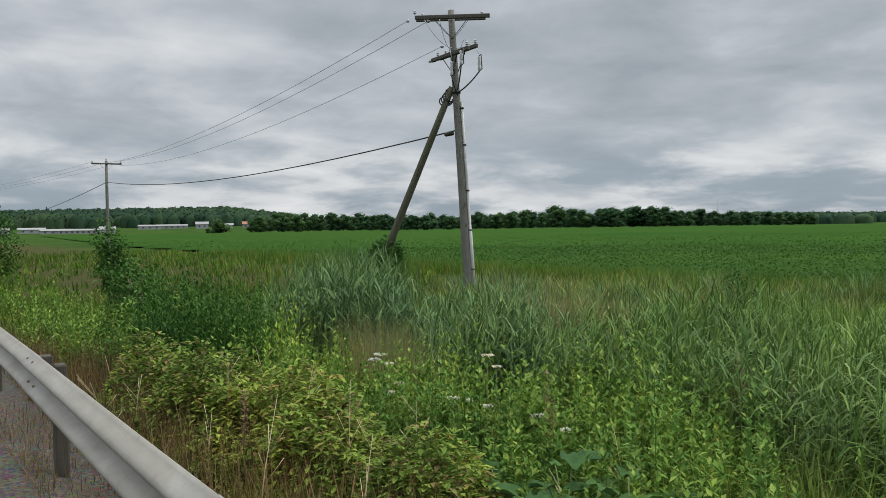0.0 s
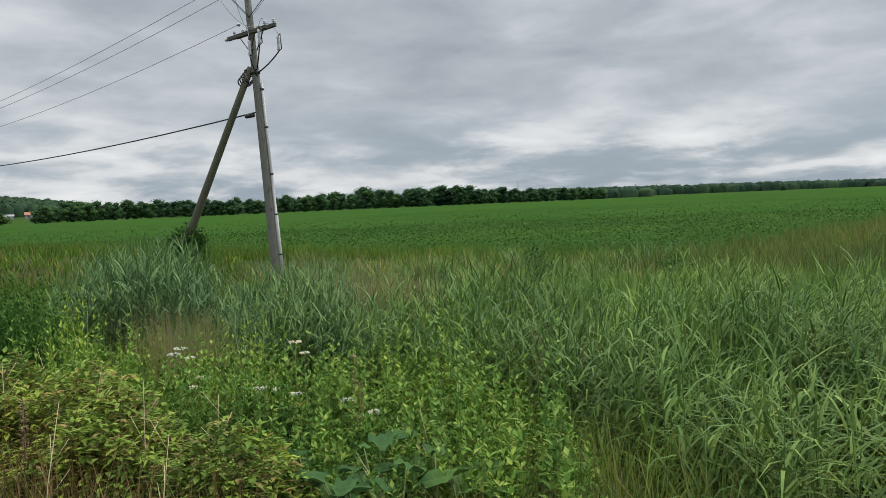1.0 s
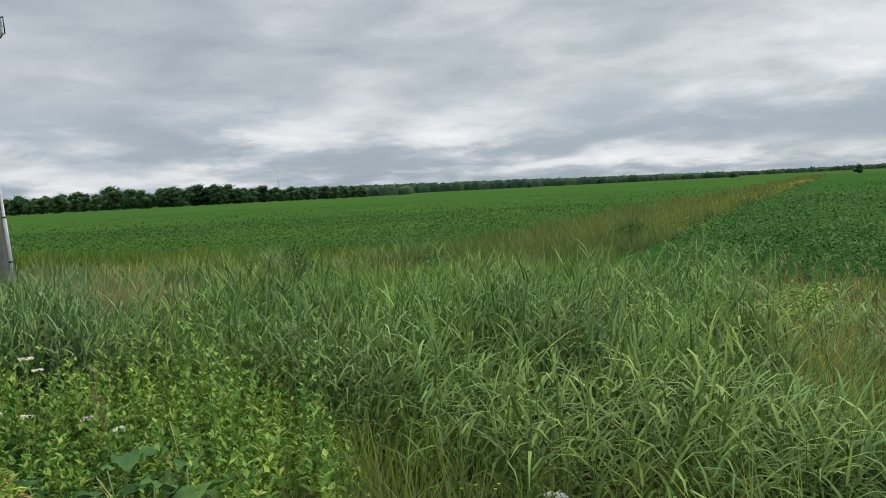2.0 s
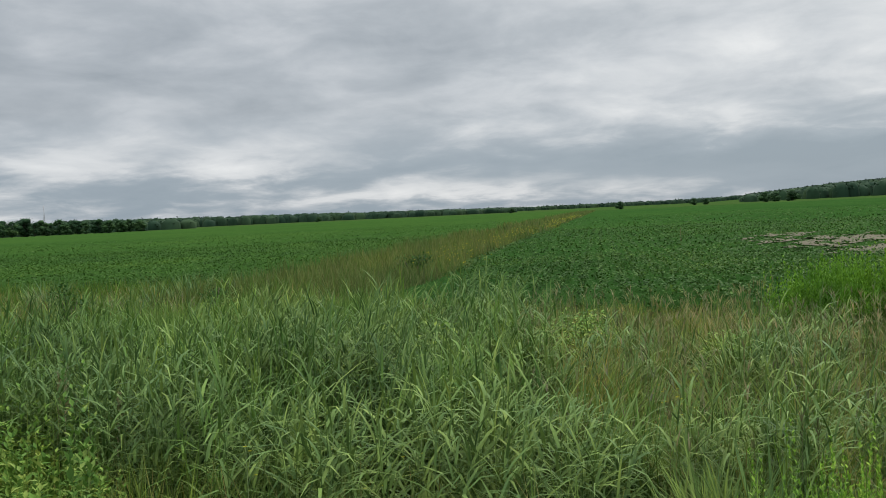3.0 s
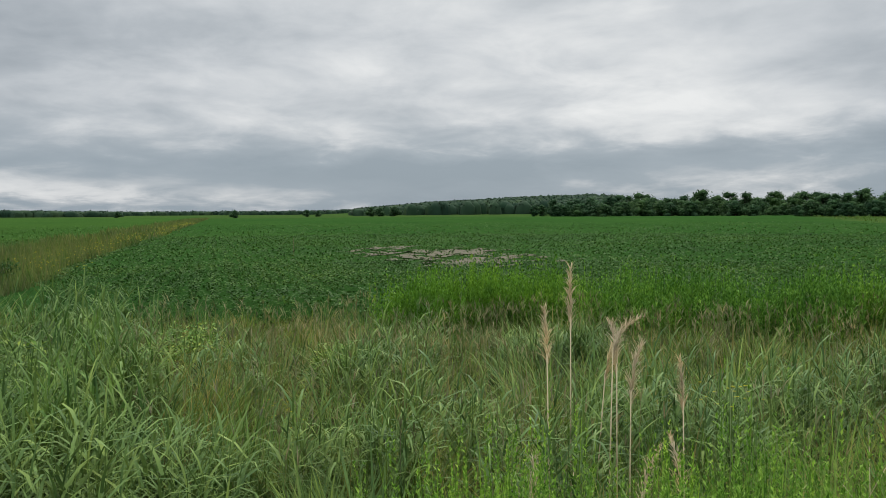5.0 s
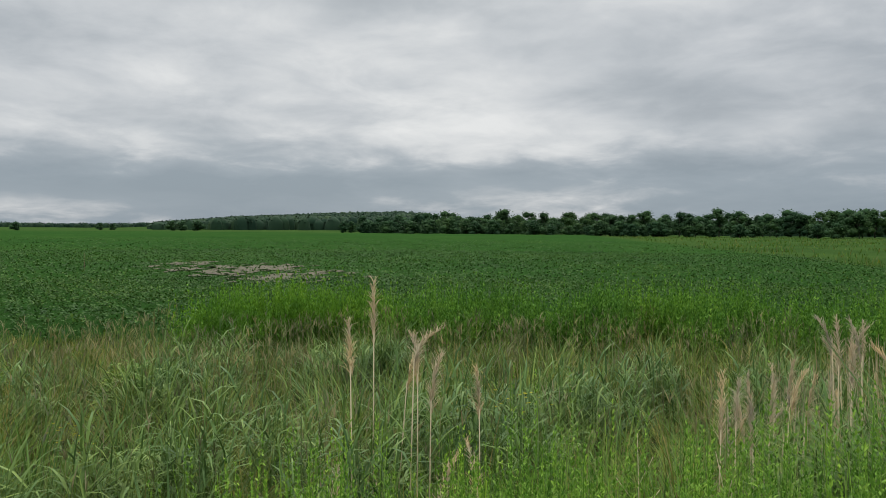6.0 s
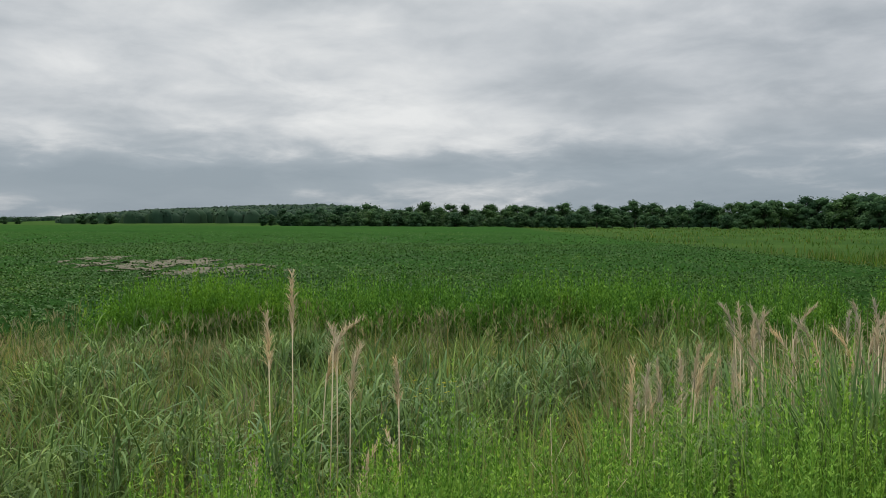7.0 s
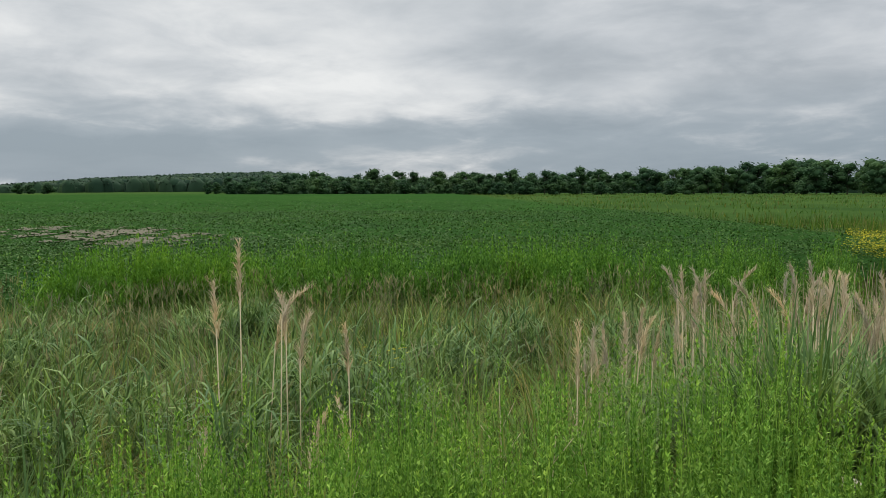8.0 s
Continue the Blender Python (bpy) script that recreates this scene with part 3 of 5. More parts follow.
def main_pole():
    pole = thing("utility_pole", pose(P1.x, P1.y, P1.z), "weathered grey timber utility pole with dark crossarms and a pale conduit", "utility pole")
    zs = [-0.6, 0, 0.5, 2, 4, 6, 8, TOP]
    part("shaft", (*tubes([on_pole(z) for z in zs], [0.165, 0.162, 0.158, 0.148, 0.136, 0.124, 0.112, 0.102], 14), True), M_POLE, pole)
    # conduit down the field side
    away = Vector((0.6, -0.75, 0)).normalized() * 0.19
    con = part("conduit", (*tubes([on_pole(z) + away * (1.0 - z * 0.025) for z in (-0.3, 1, 2.2, 2.21, 4, 6.4)], [0.062, 0.062, 0.062, 0.048, 0.046, 0.046], 10), True), M_PIPE, pole, "pale steel conduit")
    for z in (0.9, 2.2, 3.5, 5.0, 6.2):
        part("strap", tubes([on_pole(z - 0.025) + away * (1.0 - z * 0.025), on_pole(z + 0.025) + away * (1.0 - z * 0.025)], 0.068, 10), M_IRON, con)
    wide = Vector((0.78, -0.62, 0)).normalized()
    depth = Vector((wide.y, -wide.x, 0))
    # upper pair of arms
    for s in (-1, 1):
        mid = on_pole(TOP - 0.22 - (0.04 if s > 0 else 0)) + depth * 0.22 * s
        part("crossarm", bar(mid - wide * 1.18, mid + wide * (1.26 if s > 0 else 1.12), 0.10, 0.125), M_ARM, pole, "dark weathered timber crossarm")
        for q in (-1, 1):
            part("arm_brace", bar(mid + wide * 0.55 * q - Vector((0, 0, 0.06)), on_pole(TOP - 0.95) + depth * 0.12 * s, 0.035, 0.012), M_IRON, pole)
    for q, s in ((-1.18, 1), (-0.95, -1), (1.0, -1)):
        insulator(pole, on_pole(TOP - 0.16) + wide * q + depth * 0.17 * s, 0.85)
    # lower pair of arms, set crosswise for the tap
    tap = Vector((0.62, -0.78, 0)).normalized()
    tap = (Matrix.Rotation(radians(-42), 3, "Z") @ tap)
    tdep = Vector((tap.y, -tap.x, 0))
    for s in (-1, 1):
        mid = on_pole(TOP - 1.35 - 0.10 * (s > 0)) + tdep * 0.16 * s
        part("crossarm", bar(mid - tap * 1.15, mid + tap * 1.15, 0.10, 0.125), M_ARM, pole, "dark weathered timber crossarm")
        for q in (-1, 1):
            part("arm_brace", bar(mid + tap * 0.5 * q, on_pole(TOP - 2.05) + tdep * 0.1 * s, 0.035, 0.012), M_IRON, pole)
        insulator(pole, mid + tap * 1.05 + Vector((0, 0, 0.06)), 0.9)
        insulator(pole, mid - tap * 0.75 + Vector((0, 0, 0.06)), 0.8)
        insulator(pole, mid - tap * 1.17, 0.9, -tap)
    # fused cutouts under the near ends
    for k, (q, s) in enumerate(((0.95, 1), (0.95, -1), (0.35, 1))):
        p = on_pole(TOP - 1.75 - 0.12 * k) + tap * q + tdep * (0.34 * s)
        cut = part("cutout", (*tubes([p + Vector((0, 0, h)) for h in (0.25, 0.2, 0.1, 0.0, -0.1, -0.2, -0.25)], [0.02, 0.055, 0.035, 0.055, 0.035, 0.055, 0.02], 8), True), M_CERAMIC, pole, "grey porcelain fused cutout")
        off = tap * 0.12
        part("fuse_tube", tubes([p + Vector((0, 0, 0.24)), p + off + Vector((0, 0, 0.28)), p + off * 1.3 - Vector((0, 0, 0.2)), p - Vector((0, 0, 0.24))], 0.018, 6), M_IRON, cut)
        part("jumper", tubes(sag(p - Vector((0, 0, 0.25)), on_pole(TOP - 2.6 - 0.1 * k) + tap * 0.1, 0.06, 10), 0.022, 6), M_CABLE, pole, "black insulated jumper cable")
        part("jumper", tubes(sag(p + Vector((0, 0, 0.3)), on_pole(TOP - 1.2) + tap * (1.0 - 0.5 * k) + tdep * 0.16 * s, -0.12, 8), 0.010, 5), M_WIRE, pole)
    # slack loops of cable where the brace meets the pole
    for k in range(4):
        c = on_pole(TOP - 2.75 - 0.07 * k) - wide * (0.20 + 0.05 * k)
        ring = [c + wide * 0.17 * math.cos(w) * (1 + 0.1 * k) + Vector((0, 0, 0.22 * math.sin(w) * (1 - 0.1 * k))) + depth * 0.05 * math.sin(w * 2 + k) for w in np.linspace(0.3 * k, 2 * math.pi + 0.3 * k - 0.5, 16)]
        part("cable_loop", tubes(ring, 0.022, 6), M_CABLE, pole, "slack black cable loop")
    part("cable_band", tubes([on_pole(TOP - 2.62), on_pole(TOP - 2.72)], 0.15, 12), M_CABLE, pole)
    for k in range(3):
        a = on_pole(TOP - 0.25) + wide * (-0.9 + 0.5 * k)
        part("jumper", tubes(sag(a, on_pole(TOP - 1.3) + tap * (0.9 - 0.8 * k) * 0.6, 0.35, 12), 0.010, 5), M_WIRE, pole)
    return pole, wide, depth, tap


POLE, WIDE, DEPTH, TAP = main_pole()
brace_foot = Vector((25.7 * math.sin(radians(29.6)) + 1.0, 25.7 * math.cos(radians(29.6)) + 2.0, FIELD))
brace = thing("pole_brace", pose(*brace_foot), "dark green-stained timber push brace leaning against the utility pole", "pole brace")
head = P1 + on_pole(TOP - 2.5) - brace_foot - Vector((0.08, -0.1, 0))
part("shaft", (*tubes([head * k for k in (-0.06, 0, 0.2, 0.4, 0.6, 0.8, 1.0)], [0.140, 0.138, 0.132, 0.124, 0.116, 0.110, 0.104], 14), True), M_BRACE, brace)
part("bolt", tubes([head * 0.985 - Vector((0.2, 0, 0)), head * 0.985 + Vector((0.25, 0, 0))], 0.02, 6), M_IRON, brace)


def line_pole(p, h):
    pole = thing("utility_pole", pose(*p), "grey timber utility pole with a single crossarm beyond the weeds", "utility pole", "poles along the road")
    part("shaft", (*tubes([(0, 0, z) for z in (-0.5, 0, 3, 6, h)], [0.17, 0.165, 0.15, 0.135, 0.115], 12), True), M_POLE, pole)
    a = Vector((0, 0, h - 0.28)) - ALONG * 0.15
    part("crossarm", bar(a - ACROSS * 1.3, a + ACROSS * 1.3, 0.1, 0.13), M_ARM, pole)
    for q in (-1, 1):
        part("arm_brace", bar(a + ACROSS * 0.6 * q, Vector((0, 0, h - 0.95)), 0.04, 0.015), M_IRON, pole)
        insulator(pole, a + ACROSS * 1.2 * q + Vector((0, 0, 0.06)), 1.3)
    insulator(pole, (0, 0, h), 1.3)
    return pole


line_pole(P2, 8.65), line_pole(P3, 9.0)


def wire(name, pts, r, mat, label):
    ob = thing(name, pose(*pts[0]), label, "cable")
    part("strand", tubes([p - pts[0] for p in pts], r, 5), mat, ob)


top2 = P2 + Vector((0, 0, 8.5)) - ALONG * 0.15
for q, z, e in ((-1.30, TOP - 0.25, -1.2), (-0.62, TOP - 0.28, 0.0), (0.72, TOP - 1.05, 1.2)):
    a = P1 + on_pole(z) + (WIDE * q if z > TOP - 1 else -TAP * 0.4) + ALONG * 0.36
    insulator(POLE, a - P1 - ALONG * 0.18, 0.9, ALONG)
    wire("overhead_wire", sag(a, top2 + ACROSS * e - Vector((0, 0, 0.0 if e == 0 else 0.25)), 1.0), 0.010, M_WIRE, "thin bare overhead wire between the utility poles")
    wire("overhead_wire", sag(top2 + ACROSS * e, P3 + Vector((0, 0, 9.0)) + ACROSS * e, 1.2), 0.010, M_WIRE, "thin bare overhead wire between the utility poles")
att = P1 + on_pole(5.5)
wire("telephone_cable", sag(att, P2 + Vector((0, 0, 6.72)), 0.82), 0.026, M_CABLE, "black telephone cable sagging between the utility poles")
wire("telephone_cable", sag(P2 + Vector((0, 0, 6.72)), P3 + Vector((0, 0, 6.2)), 3.4), 0.026, M_CABLE, "black telephone cable sagging between the utility poles")
clos = thing("cable_closure", pose(*(att + ALONG * 0.55 - Vector((0, 0, 0.08)))), "black splice closure hanging on the telephone cable", "splice closure")
part("sleeve", (*tubes([ALONG * d for d in (-0.22, -0.2, 0.2, 0.22)], [0.03, 0.075, 0.075, 0.03], 8), True), M_CABLE, clos)

# ---- the verge ----


def edge(y):
    """Where the fields begin, by the place along the road."""
    return np.interp(y, [-60, -30, -14, -4, 4, 12, 40, 120, 400], [6, 8, 13, 16, 18, 24, 24, 28, 60])


def right_field(x, y):
    return (y < 6.0 - 0.012 * (x - 20)) & (x > edge(y)) & (y > -30 - 0.75 * (x - 10)) & (np.hypot(x, y) < 330)


def left_field(x, y):
    return (y > 12.0 - 0.012 * (x - 20)) & (x > edge(y)) & (np.hypot(x, y) < 430)


TAU = 2 * math.pi


def reeds(x, y, height, wind=0.3, lush=10):
    """Common reed: stalks with long arching leaves that flag downwind, a spray of young leaves at the tip."""
    n = len(x)
    z = land(x, y)
    h = height * rng.uniform(0.72, 1.10, n)
    tilt, tt = rng.uniform(0.02, 0.18, n), rng.uniform(0, TAU, n)
    base = np.stack([x, y, z - 0.03], -1)
    parts = [blades(base, tt, h, 0.012, tilt, 0.1, 2, 0.4)]
    for k in range(lush):
        f = (0.26 + 0.70 * (k + rng.uniform(0, 1, n)) / lush)
        dx = np.sin(tilt + 0.05) * h * f
        p = np.stack([x + np.cos(tt) * dx, y + np.sin(tt) * dx, z + h * f * np.cos(tilt)], -1)
        turn = np.where(rng.uniform(0, 1, n) < wind, rng.normal(-0.9, 0.8, n), rng.uniform(0, TAU, n))
        top = f > 0.86
        long = rng.uniform(0.30, 0.52, n) * np.where(top, 0.8, 1.0)
        parts.append(blades(p, turn, long, rng.uniform(0.020, 0.034, n) * np.where(top, 0.75, 1.0), np.where(top, rng.uniform(0.05, 0.5, n), rng.uniform(0.35, 0.85, n)), np.where(top, rng.uniform(0.2, 1.2, n), rng.uniform(0.7, 2.0, n)), 3, 0.05))
    return joined(parts)


def grass(x, y, height, width=0.008, lean=0.35, curl=0.9, segs=3):
    n = len(x)
    h = height * rng.uniform(0.5, 1.15, n)
    return blades(np.stack([x, y, land(x, y) - 0.02], -1), rng.uniform(0, TAU, n), h, width * rng.uniform(0.6, 1.4, n), np.abs(rng.normal(0, lean, n)), rng.uniform(0, curl, n), segs)


def tufted(n, az0, az1, r0, r1, per=14, spread=0.10):
    x, y = sector(max(1, n // per), az0, az1, r0, r1)
    return np.repeat(x, per) + rng.normal(0, spread, len(x) * per), np.repeat(y, per) + rng.normal(0, spread, len(y) * per)


def herbs(x, y, height, leaf=0.07, wide=0.4, rows=16, per=3, rise=0.3, fall=0.75, low=0.12):
    """Upright leafy weeds: a stem with whorls of leaves that shorten to the tip."""
    n = len(x)
    z = land(x, y)
    h = height * (0.62 + 0.55 * rng.uniform(0, 1, n) ** 1.5)
    tilt, tt = np.abs(rng.normal(0, 0.10, n)), rng.uniform(0, TAU, n)
    parts = [blades(np.stack([x, y, z - 0.03], -1), tt, h, 0.009, tilt, 0.1, 2, 0.3)]
    for k in range(rows):
        f = low + (1 - low) * k / (rows - 1)
        for j in range(per):
            d = np.sin(tilt) * h * f
            p = np.stack([x + np.cos(tt) * d, y + np.sin(tt) * d, z + h * f * np.cos(tilt) + rng.normal(0, 0.012, n)], -1)
            ll = leaf * (1.15 - fall * f) * rng.uniform(0.7, 1.25, n)
            parts.append(leaves(p, rng.uniform(0, TAU, n), rise + rng.normal(0, 0.3, n) + 0.5 * f, ll, ll * wide))
    return joined(parts)


def tussocks(x, y, per, height, width, open_=0.55, root=0.07, sway=0.35):
    """Clumps of long arching blades that splay from one root, part of each clump laid one way by the wind."""
    n = len(x)
    height = np.repeat(np.broadcast_to(height, (n,)) * rng.uniform(0.7, 1.15, n), per)
    turn = rng.uniform(0, TAU, n * per)
    d = root * np.sqrt(rng.uniform(0, 1, n * per))
    bx, by = np.repeat(x, per) + d * np.cos(turn), np.repeat(y, per) + d * np.sin(turn)
    turn = np.where(rng.uniform(0, 1, n * per) < sway, np.repeat(rng.normal(-0.9, 1.2, n), per), turn)
    return blades(np.stack([bx, by, land(bx, by) - 0.02], -1), turn + rng.normal(0, 0.4, n * per), height * rng.uniform(0.5, 1.15, n * per), width * rng.uniform(0.6, 1.3, n * per), open_ * rng.uniform(0.05, 1, n * per), rng.uniform(0.2, 1.4, n * per), 3, 0.08)


def seeders(x, y, height, head=0.13):
    """Thin flowering stems with a drooping tan seed head."""
    n = len(x)
    h = height * rng.uniform(0.8, 1.15, n)
    turn, tilt = rng.uniform(0, TAU, n), np.abs(rng.normal(0, 0.16, n))
    z = land(x, y)
    parts = [blades(np.stack([x, y, z - 0.02], -1), turn, h, 0.005, tilt, 0.1, 2, 0.6)]
    p = np.stack([x + np.cos(turn) * np.sin(tilt + 0.04) * h, y + np.sin(turn) * np.sin(tilt + 0.04) * h, z + h * np.cos(tilt + 0.04) - 0.03], -1)
    for k in range(3):
        parts.append(blades(p, turn + rng.normal(0, 0.7, n), head * rng.uniform(0.7, 1.3, n), 0.014, rng.uniform(0.1, 0.5, n), rng.uniform(0.2, 1.0, n), 2, 0.2))
    return joined(parts)


def clumped(n, per, az0, az1, r0, r1, spread):
    """Places in rounded clumps, with how far each lies from its clump's middle (0 to 1)."""
    cx, cy = sector(n, az0, az1, r0, r1, 0.05)
    a, d = rng.uniform(0, TAU, n * per), np.sqrt(rng.uniform(0, 1, n * per))
    w = np.repeat(spread * rng.uniform(0.6, 1.3, n), per)
    return np.repeat(cx, per) + w * d * np.cos(a), np.repeat(cy, per) + w * d * np.sin(a), d, np.repeat(rng.uniform(0.75, 1.12, n), per)


def verge_top(x, y):
    """The height to which the grass grows, lower toward the fields."""
    return np.interp(np.hypot(x, y), [5, 9, 12, 16], [0.05, 0.05, -0.10, -0.28])


def mound(cx, cy, rx, ry, top, n, leaf, under=0.35, seed=1):
    """Leaves lying over a mound of brush: uneven, with gaps."""
    a, r = rng.uniform(0, TAU, n), np.sqrt(rng.uniform(0, 1, n))
    x, y = cx + rx * r * np.cos(a), cy + ry * r * np.sin(a)
    g = land(x, y)
    h = (1 - r ** 2.4) * top * (0.75 + 0.35 * lump(x + seed, y, 1.6) + 0.16 * lump(x, y + seed, 4.1))
    z = g + np.maximum(h, 0.03) * rng.uniform(1 - under, 1.02, n) ** 0.6
    p = np.stack([x, y, z], -1)
    return leaves(p, a + rng.normal(0, 1.1, n), rng.normal(0.05, 0.4, n), leaf * rng.uniform(0.6, 1.3, n), leaf * 0.5 * rng.uniform(0.7, 1.2, n))


# reed beds in the ditch
x, y, d, k = clumped(84, 40, 43, 84, 5.0, 12, 0.50)
front = np.interp(np.degrees(np.arctan2(x, y)), [43, 50, 60, 67, 76], [9.3, 8.4, 6.8, 5.7, 4.9])
ok = np.hypot(x, y) > front
x, y, d, k = x[ok], y[ok], d[ok], k[ok]
tall = (0.46 + 0.012 * np.hypot(x, y) + 0.20 * lump(x, y, 0.9) - land(x, y)) * (0.62 + 0.42 * k) * (1.06 - 0.28 * d * d)
young = lump(x * 1.2 + 5, y * 0.9, 1.1) > 0.30
stuff("reed_bed", reeds(x[~young], y[~young], tall[~young]), M_REED, "dense blue-green common reeds standing in the roadside ditch", "reeds")
stuff("reed_bed", reeds(x[young], y[young], tall[young] + 0.05, 0.2), M_REEDB, "fresh light green common reeds standing in the ditch", "reeds")
for az, r, w in ((75.0, 8.6, 0.75), (72.5, 9.4, 0.7), (79.0, 9.6, 0.8), (64.5, 19.0, 1.0), (88.0, 12.5, 0.9), (99.0, 11.5, 0.7)):
    cx, cy = at(az, r)
    stuff("bramble", mound(cx, cy, w, w, 0.45 + verge_top(cx, cy) - float(land(cx, cy)), 1900, 0.09, 0.6, az), M_HERB, "dark leafy bramble mound among the reeds", "bramble")
x, y = sector(1300, 22.0, 32.0, 12.0, 16.0, 0.12)
stuff("reed_clump", reeds(x, y, 2.2 * (1 - 0.30 * ((np.degrees(np.arctan2(x, y)) - 27.8) / 5) ** 2) + 0.25 * lump(x, y, 1.2)), M_REEDC, "tall clump of common reeds beside the utility pole", "reeds")
x, y = sector(800, 33.5, 41.5, 10.3, 13.5, 0.12)
stuff("reed_clump", reeds(x, y, 1.85 * (1 - 0.25 * ((np.degrees(np.arctan2(x, y)) - 37.5) / 4) ** 2) + 0.2 * lump(x, y, 1.2)), M_REEDC, "rounded clump of common reeds in front of the utility pole", "reeds")
for n, az0, az1, r0, r1, up_, lab in (
        (17, 82, 122, 4.8, 12.5, 0.22, "upright clump-forming reeds mixed with grass"),
        (14, 118, 160, 5.0, 12.0, 0.16, "green reeds with broad leaves among roadside grass"),
        (11, 143, 159, 5.5, 9.0, 0.42, "tall green reeds among old plumes")):
    x, y, d, k = clumped(n, 40, az0, az1, r0, r1, 0.42)
    stuff("reed_bed", reeds(x, y, np.clip(up_ + verge_top(x, y) + 0.2 * lump(x, y, 0.8) - land(x, y), 0.6, 1.6) * k * (1.08 - 0.3 * d * d), 0.3, 8), M_REED, lab, "reeds")
# two upright bunches that stand out before the beans
for az, r, hh in ((98.2, 5.9, 1.12), (96.6, 6.2, 0.98), (100.0, 6.5, 0.95), (92.5, 7.4, 0.95), (123.5, 7.6, 0.95), (149.5, 5.4, 1.45), (151.0, 5.8, 1.5)):
    cx, cy = at(az, r)
    a, q = rng.uniform(0, TAU, 60), 0.30 * np.sqrt(rng.uniform(0, 1, 60))
    stuff("reed_clump", tussocks(cx + q * np.cos(a), cy + q * np.sin(a), 9, hh, 0.032, 0.42, 0.04, 0.2), M_REED, "upright bunch of broad blue-green reed leaves", "reeds")


def hollow(x, y):
    """Low sunken spots where last year's litter shows."""
    spots = ((106.0, 5.6, 0.55), (130.5, 9.2, 1.15), (97.0, 5.8, 0.40), (90.0, 6.6, 0.45))
    inside = np.zeros(len(x), bool)
    for az, r, w in spots:
        cx, cy = at(az, r)
        inside |= np.hypot(x - cx, y - cy) < w * (1 + 0.3 * lump(x, y, 3.0))
    return inside


for az0, az1, r0, r1, n, per, mat, wide, up_, root, lab in (
        (80, 162, 4.8, 9.0, 70, 100, M_REEDB, 0.019, 0.22, 0.24, "fresh green"),
        (78, 162, 4.0, 9.5, 95, 120, M_GRASS, 0.014, 0.12, 0.26, "mixed green"),
        (80, 160, 9.0, 16.5, 130, 90, M_GRASS, 0.021, 0.14, 0.34, "rough green"),
        (82, 160, 8.0, 16.0, 90, 80, M_REED, 0.024, 0.22, 0.30, "bluish green"),
        (80, 140, 6.0, 16.0, 60, 80, M_TAN, 0.013, 0.16, 0.28, "bleached"),
        (36, 82, 12, 19, 130, 80, M_GRASS, 0.022, 0.10, 0.34, "rough green")):
    x, y = sector(n, az0, az1, r0, r1)
    ok = (x < edge(y) + 0.3) & ~hollow(x, y) & (x > 1.8)
    x, y = x[ok], y[ok]
    stuff("tussock_grass", tussocks(x, y, per, np.clip(verge_top(x, y) + up_ + 0.28 * lump(x, y, 0.9) - land(x, y), 0.45, 1.4), wide, 0.70, root), mat, lab + " arching grass in tussocks on the verge", "grass")
x, y = tufted(16000, 78, 160, 3.6, 16.5, 10, 0.15)
ok = (x < edge(y)) & (x > 1.7) & ~hollow(x, y)
x, y = x[ok], y[ok]
stuff("grass", grass(x, y, np.clip(0.62 * (verge_top(x, y) - land(x, y)), 0.25, 0.62), 0.017, 0.5, 1.1), M_GRASS, "low green sward between the tussocks", "grass")
# grass between the herbs and reeds on the bank
for n, r0, r1, w in ((15000, 3.2, 8, 0.012), (8000, 8, 14, 0.017), (9000, 14, 24, 0.022)):
    x, y = tufted(n, 2, 86, r0, r1)
    az, rr = np.degrees(np.arctan2(x, y)), np.hypot(x, y)
    bed = (az > 45) & (az < 84) & (rr > np.interp(az, [43, 50, 60, 67, 76], [9.3, 8.4, 6.8, 5.7, 4.9])) & (rr < 11.5)
    ok = (x > 1.75) & (x < 21) & ~(bed & (rng.uniform(0, 1, len(x)) < 0.9)) & ~((x < 2.9) & (az < 40) & (rng.uniform(0, 1, len(x)) < 0.8))
    x, y = x[ok], y[ok]
    stuff("grass", grass(x, y, np.clip(verge_top(x, y) - land(x, y), 0.35, 1.05) * (1 + 0.3 * lump(x, y, 0.6)), w), M_GRASS, "tall mixed green grass on the road verge", "grass")
x, y = tufted(6000, 72, 150, 11, 20)
ok = x < edge(y) + 0.5
x, y = x[ok], y[ok]
stuff("grass", grass(x, y, np.clip(verge_top(x, y) + 0.12 - land(x, y), 0.4, 1.1), 0.019, 0.3, 0.9), M_GRASS, "tall green grass along the field edge", "grass")
x, y = tufted(1800, 80, 142, 6.5, 16, 9, 0.16)
ok = (x < edge(y)) & ~hollow(x, y)
x, y = x[ok], y[ok]
stuff("seeding_grass", seeders(x, y, np.clip(verge_top(x, y) + 0.26 + 0.2 * lump(x, y, 0.9) - land(x, y), 0.5, 1.25)), M_TAN, "pale seed heads of grass standing among the reeds", "grass")
x, y = tufted(3600, 48, 60, 4.4, 7.0)
stuff("seeding_grass", grass(x, y, 0.72, 0.010, 0.45, 1.2), M_TAN, "bleached tussock grass at the edge of the reeds", "grass")
x, y = tufted(2600, 62, 80, 4.2, 5.6, 18, 0.12)
stuff("dry_grass", grass(x, y, 0.55, 0.009, 0.55, 1.2), M_TAN, "straw-coloured tufts at the foot of the reeds", "dry grass")
x, y = sector(5200, 80, 150, 4.2, 10.5, 0.0)
ok = hollow(x, y)
stuff("dry_grass", grass(x[ok], y[ok], 0.30, 0.010, 0.9, 0.9), M_DRY, "brown flattened litter in hollows of the verge", "dry grass")
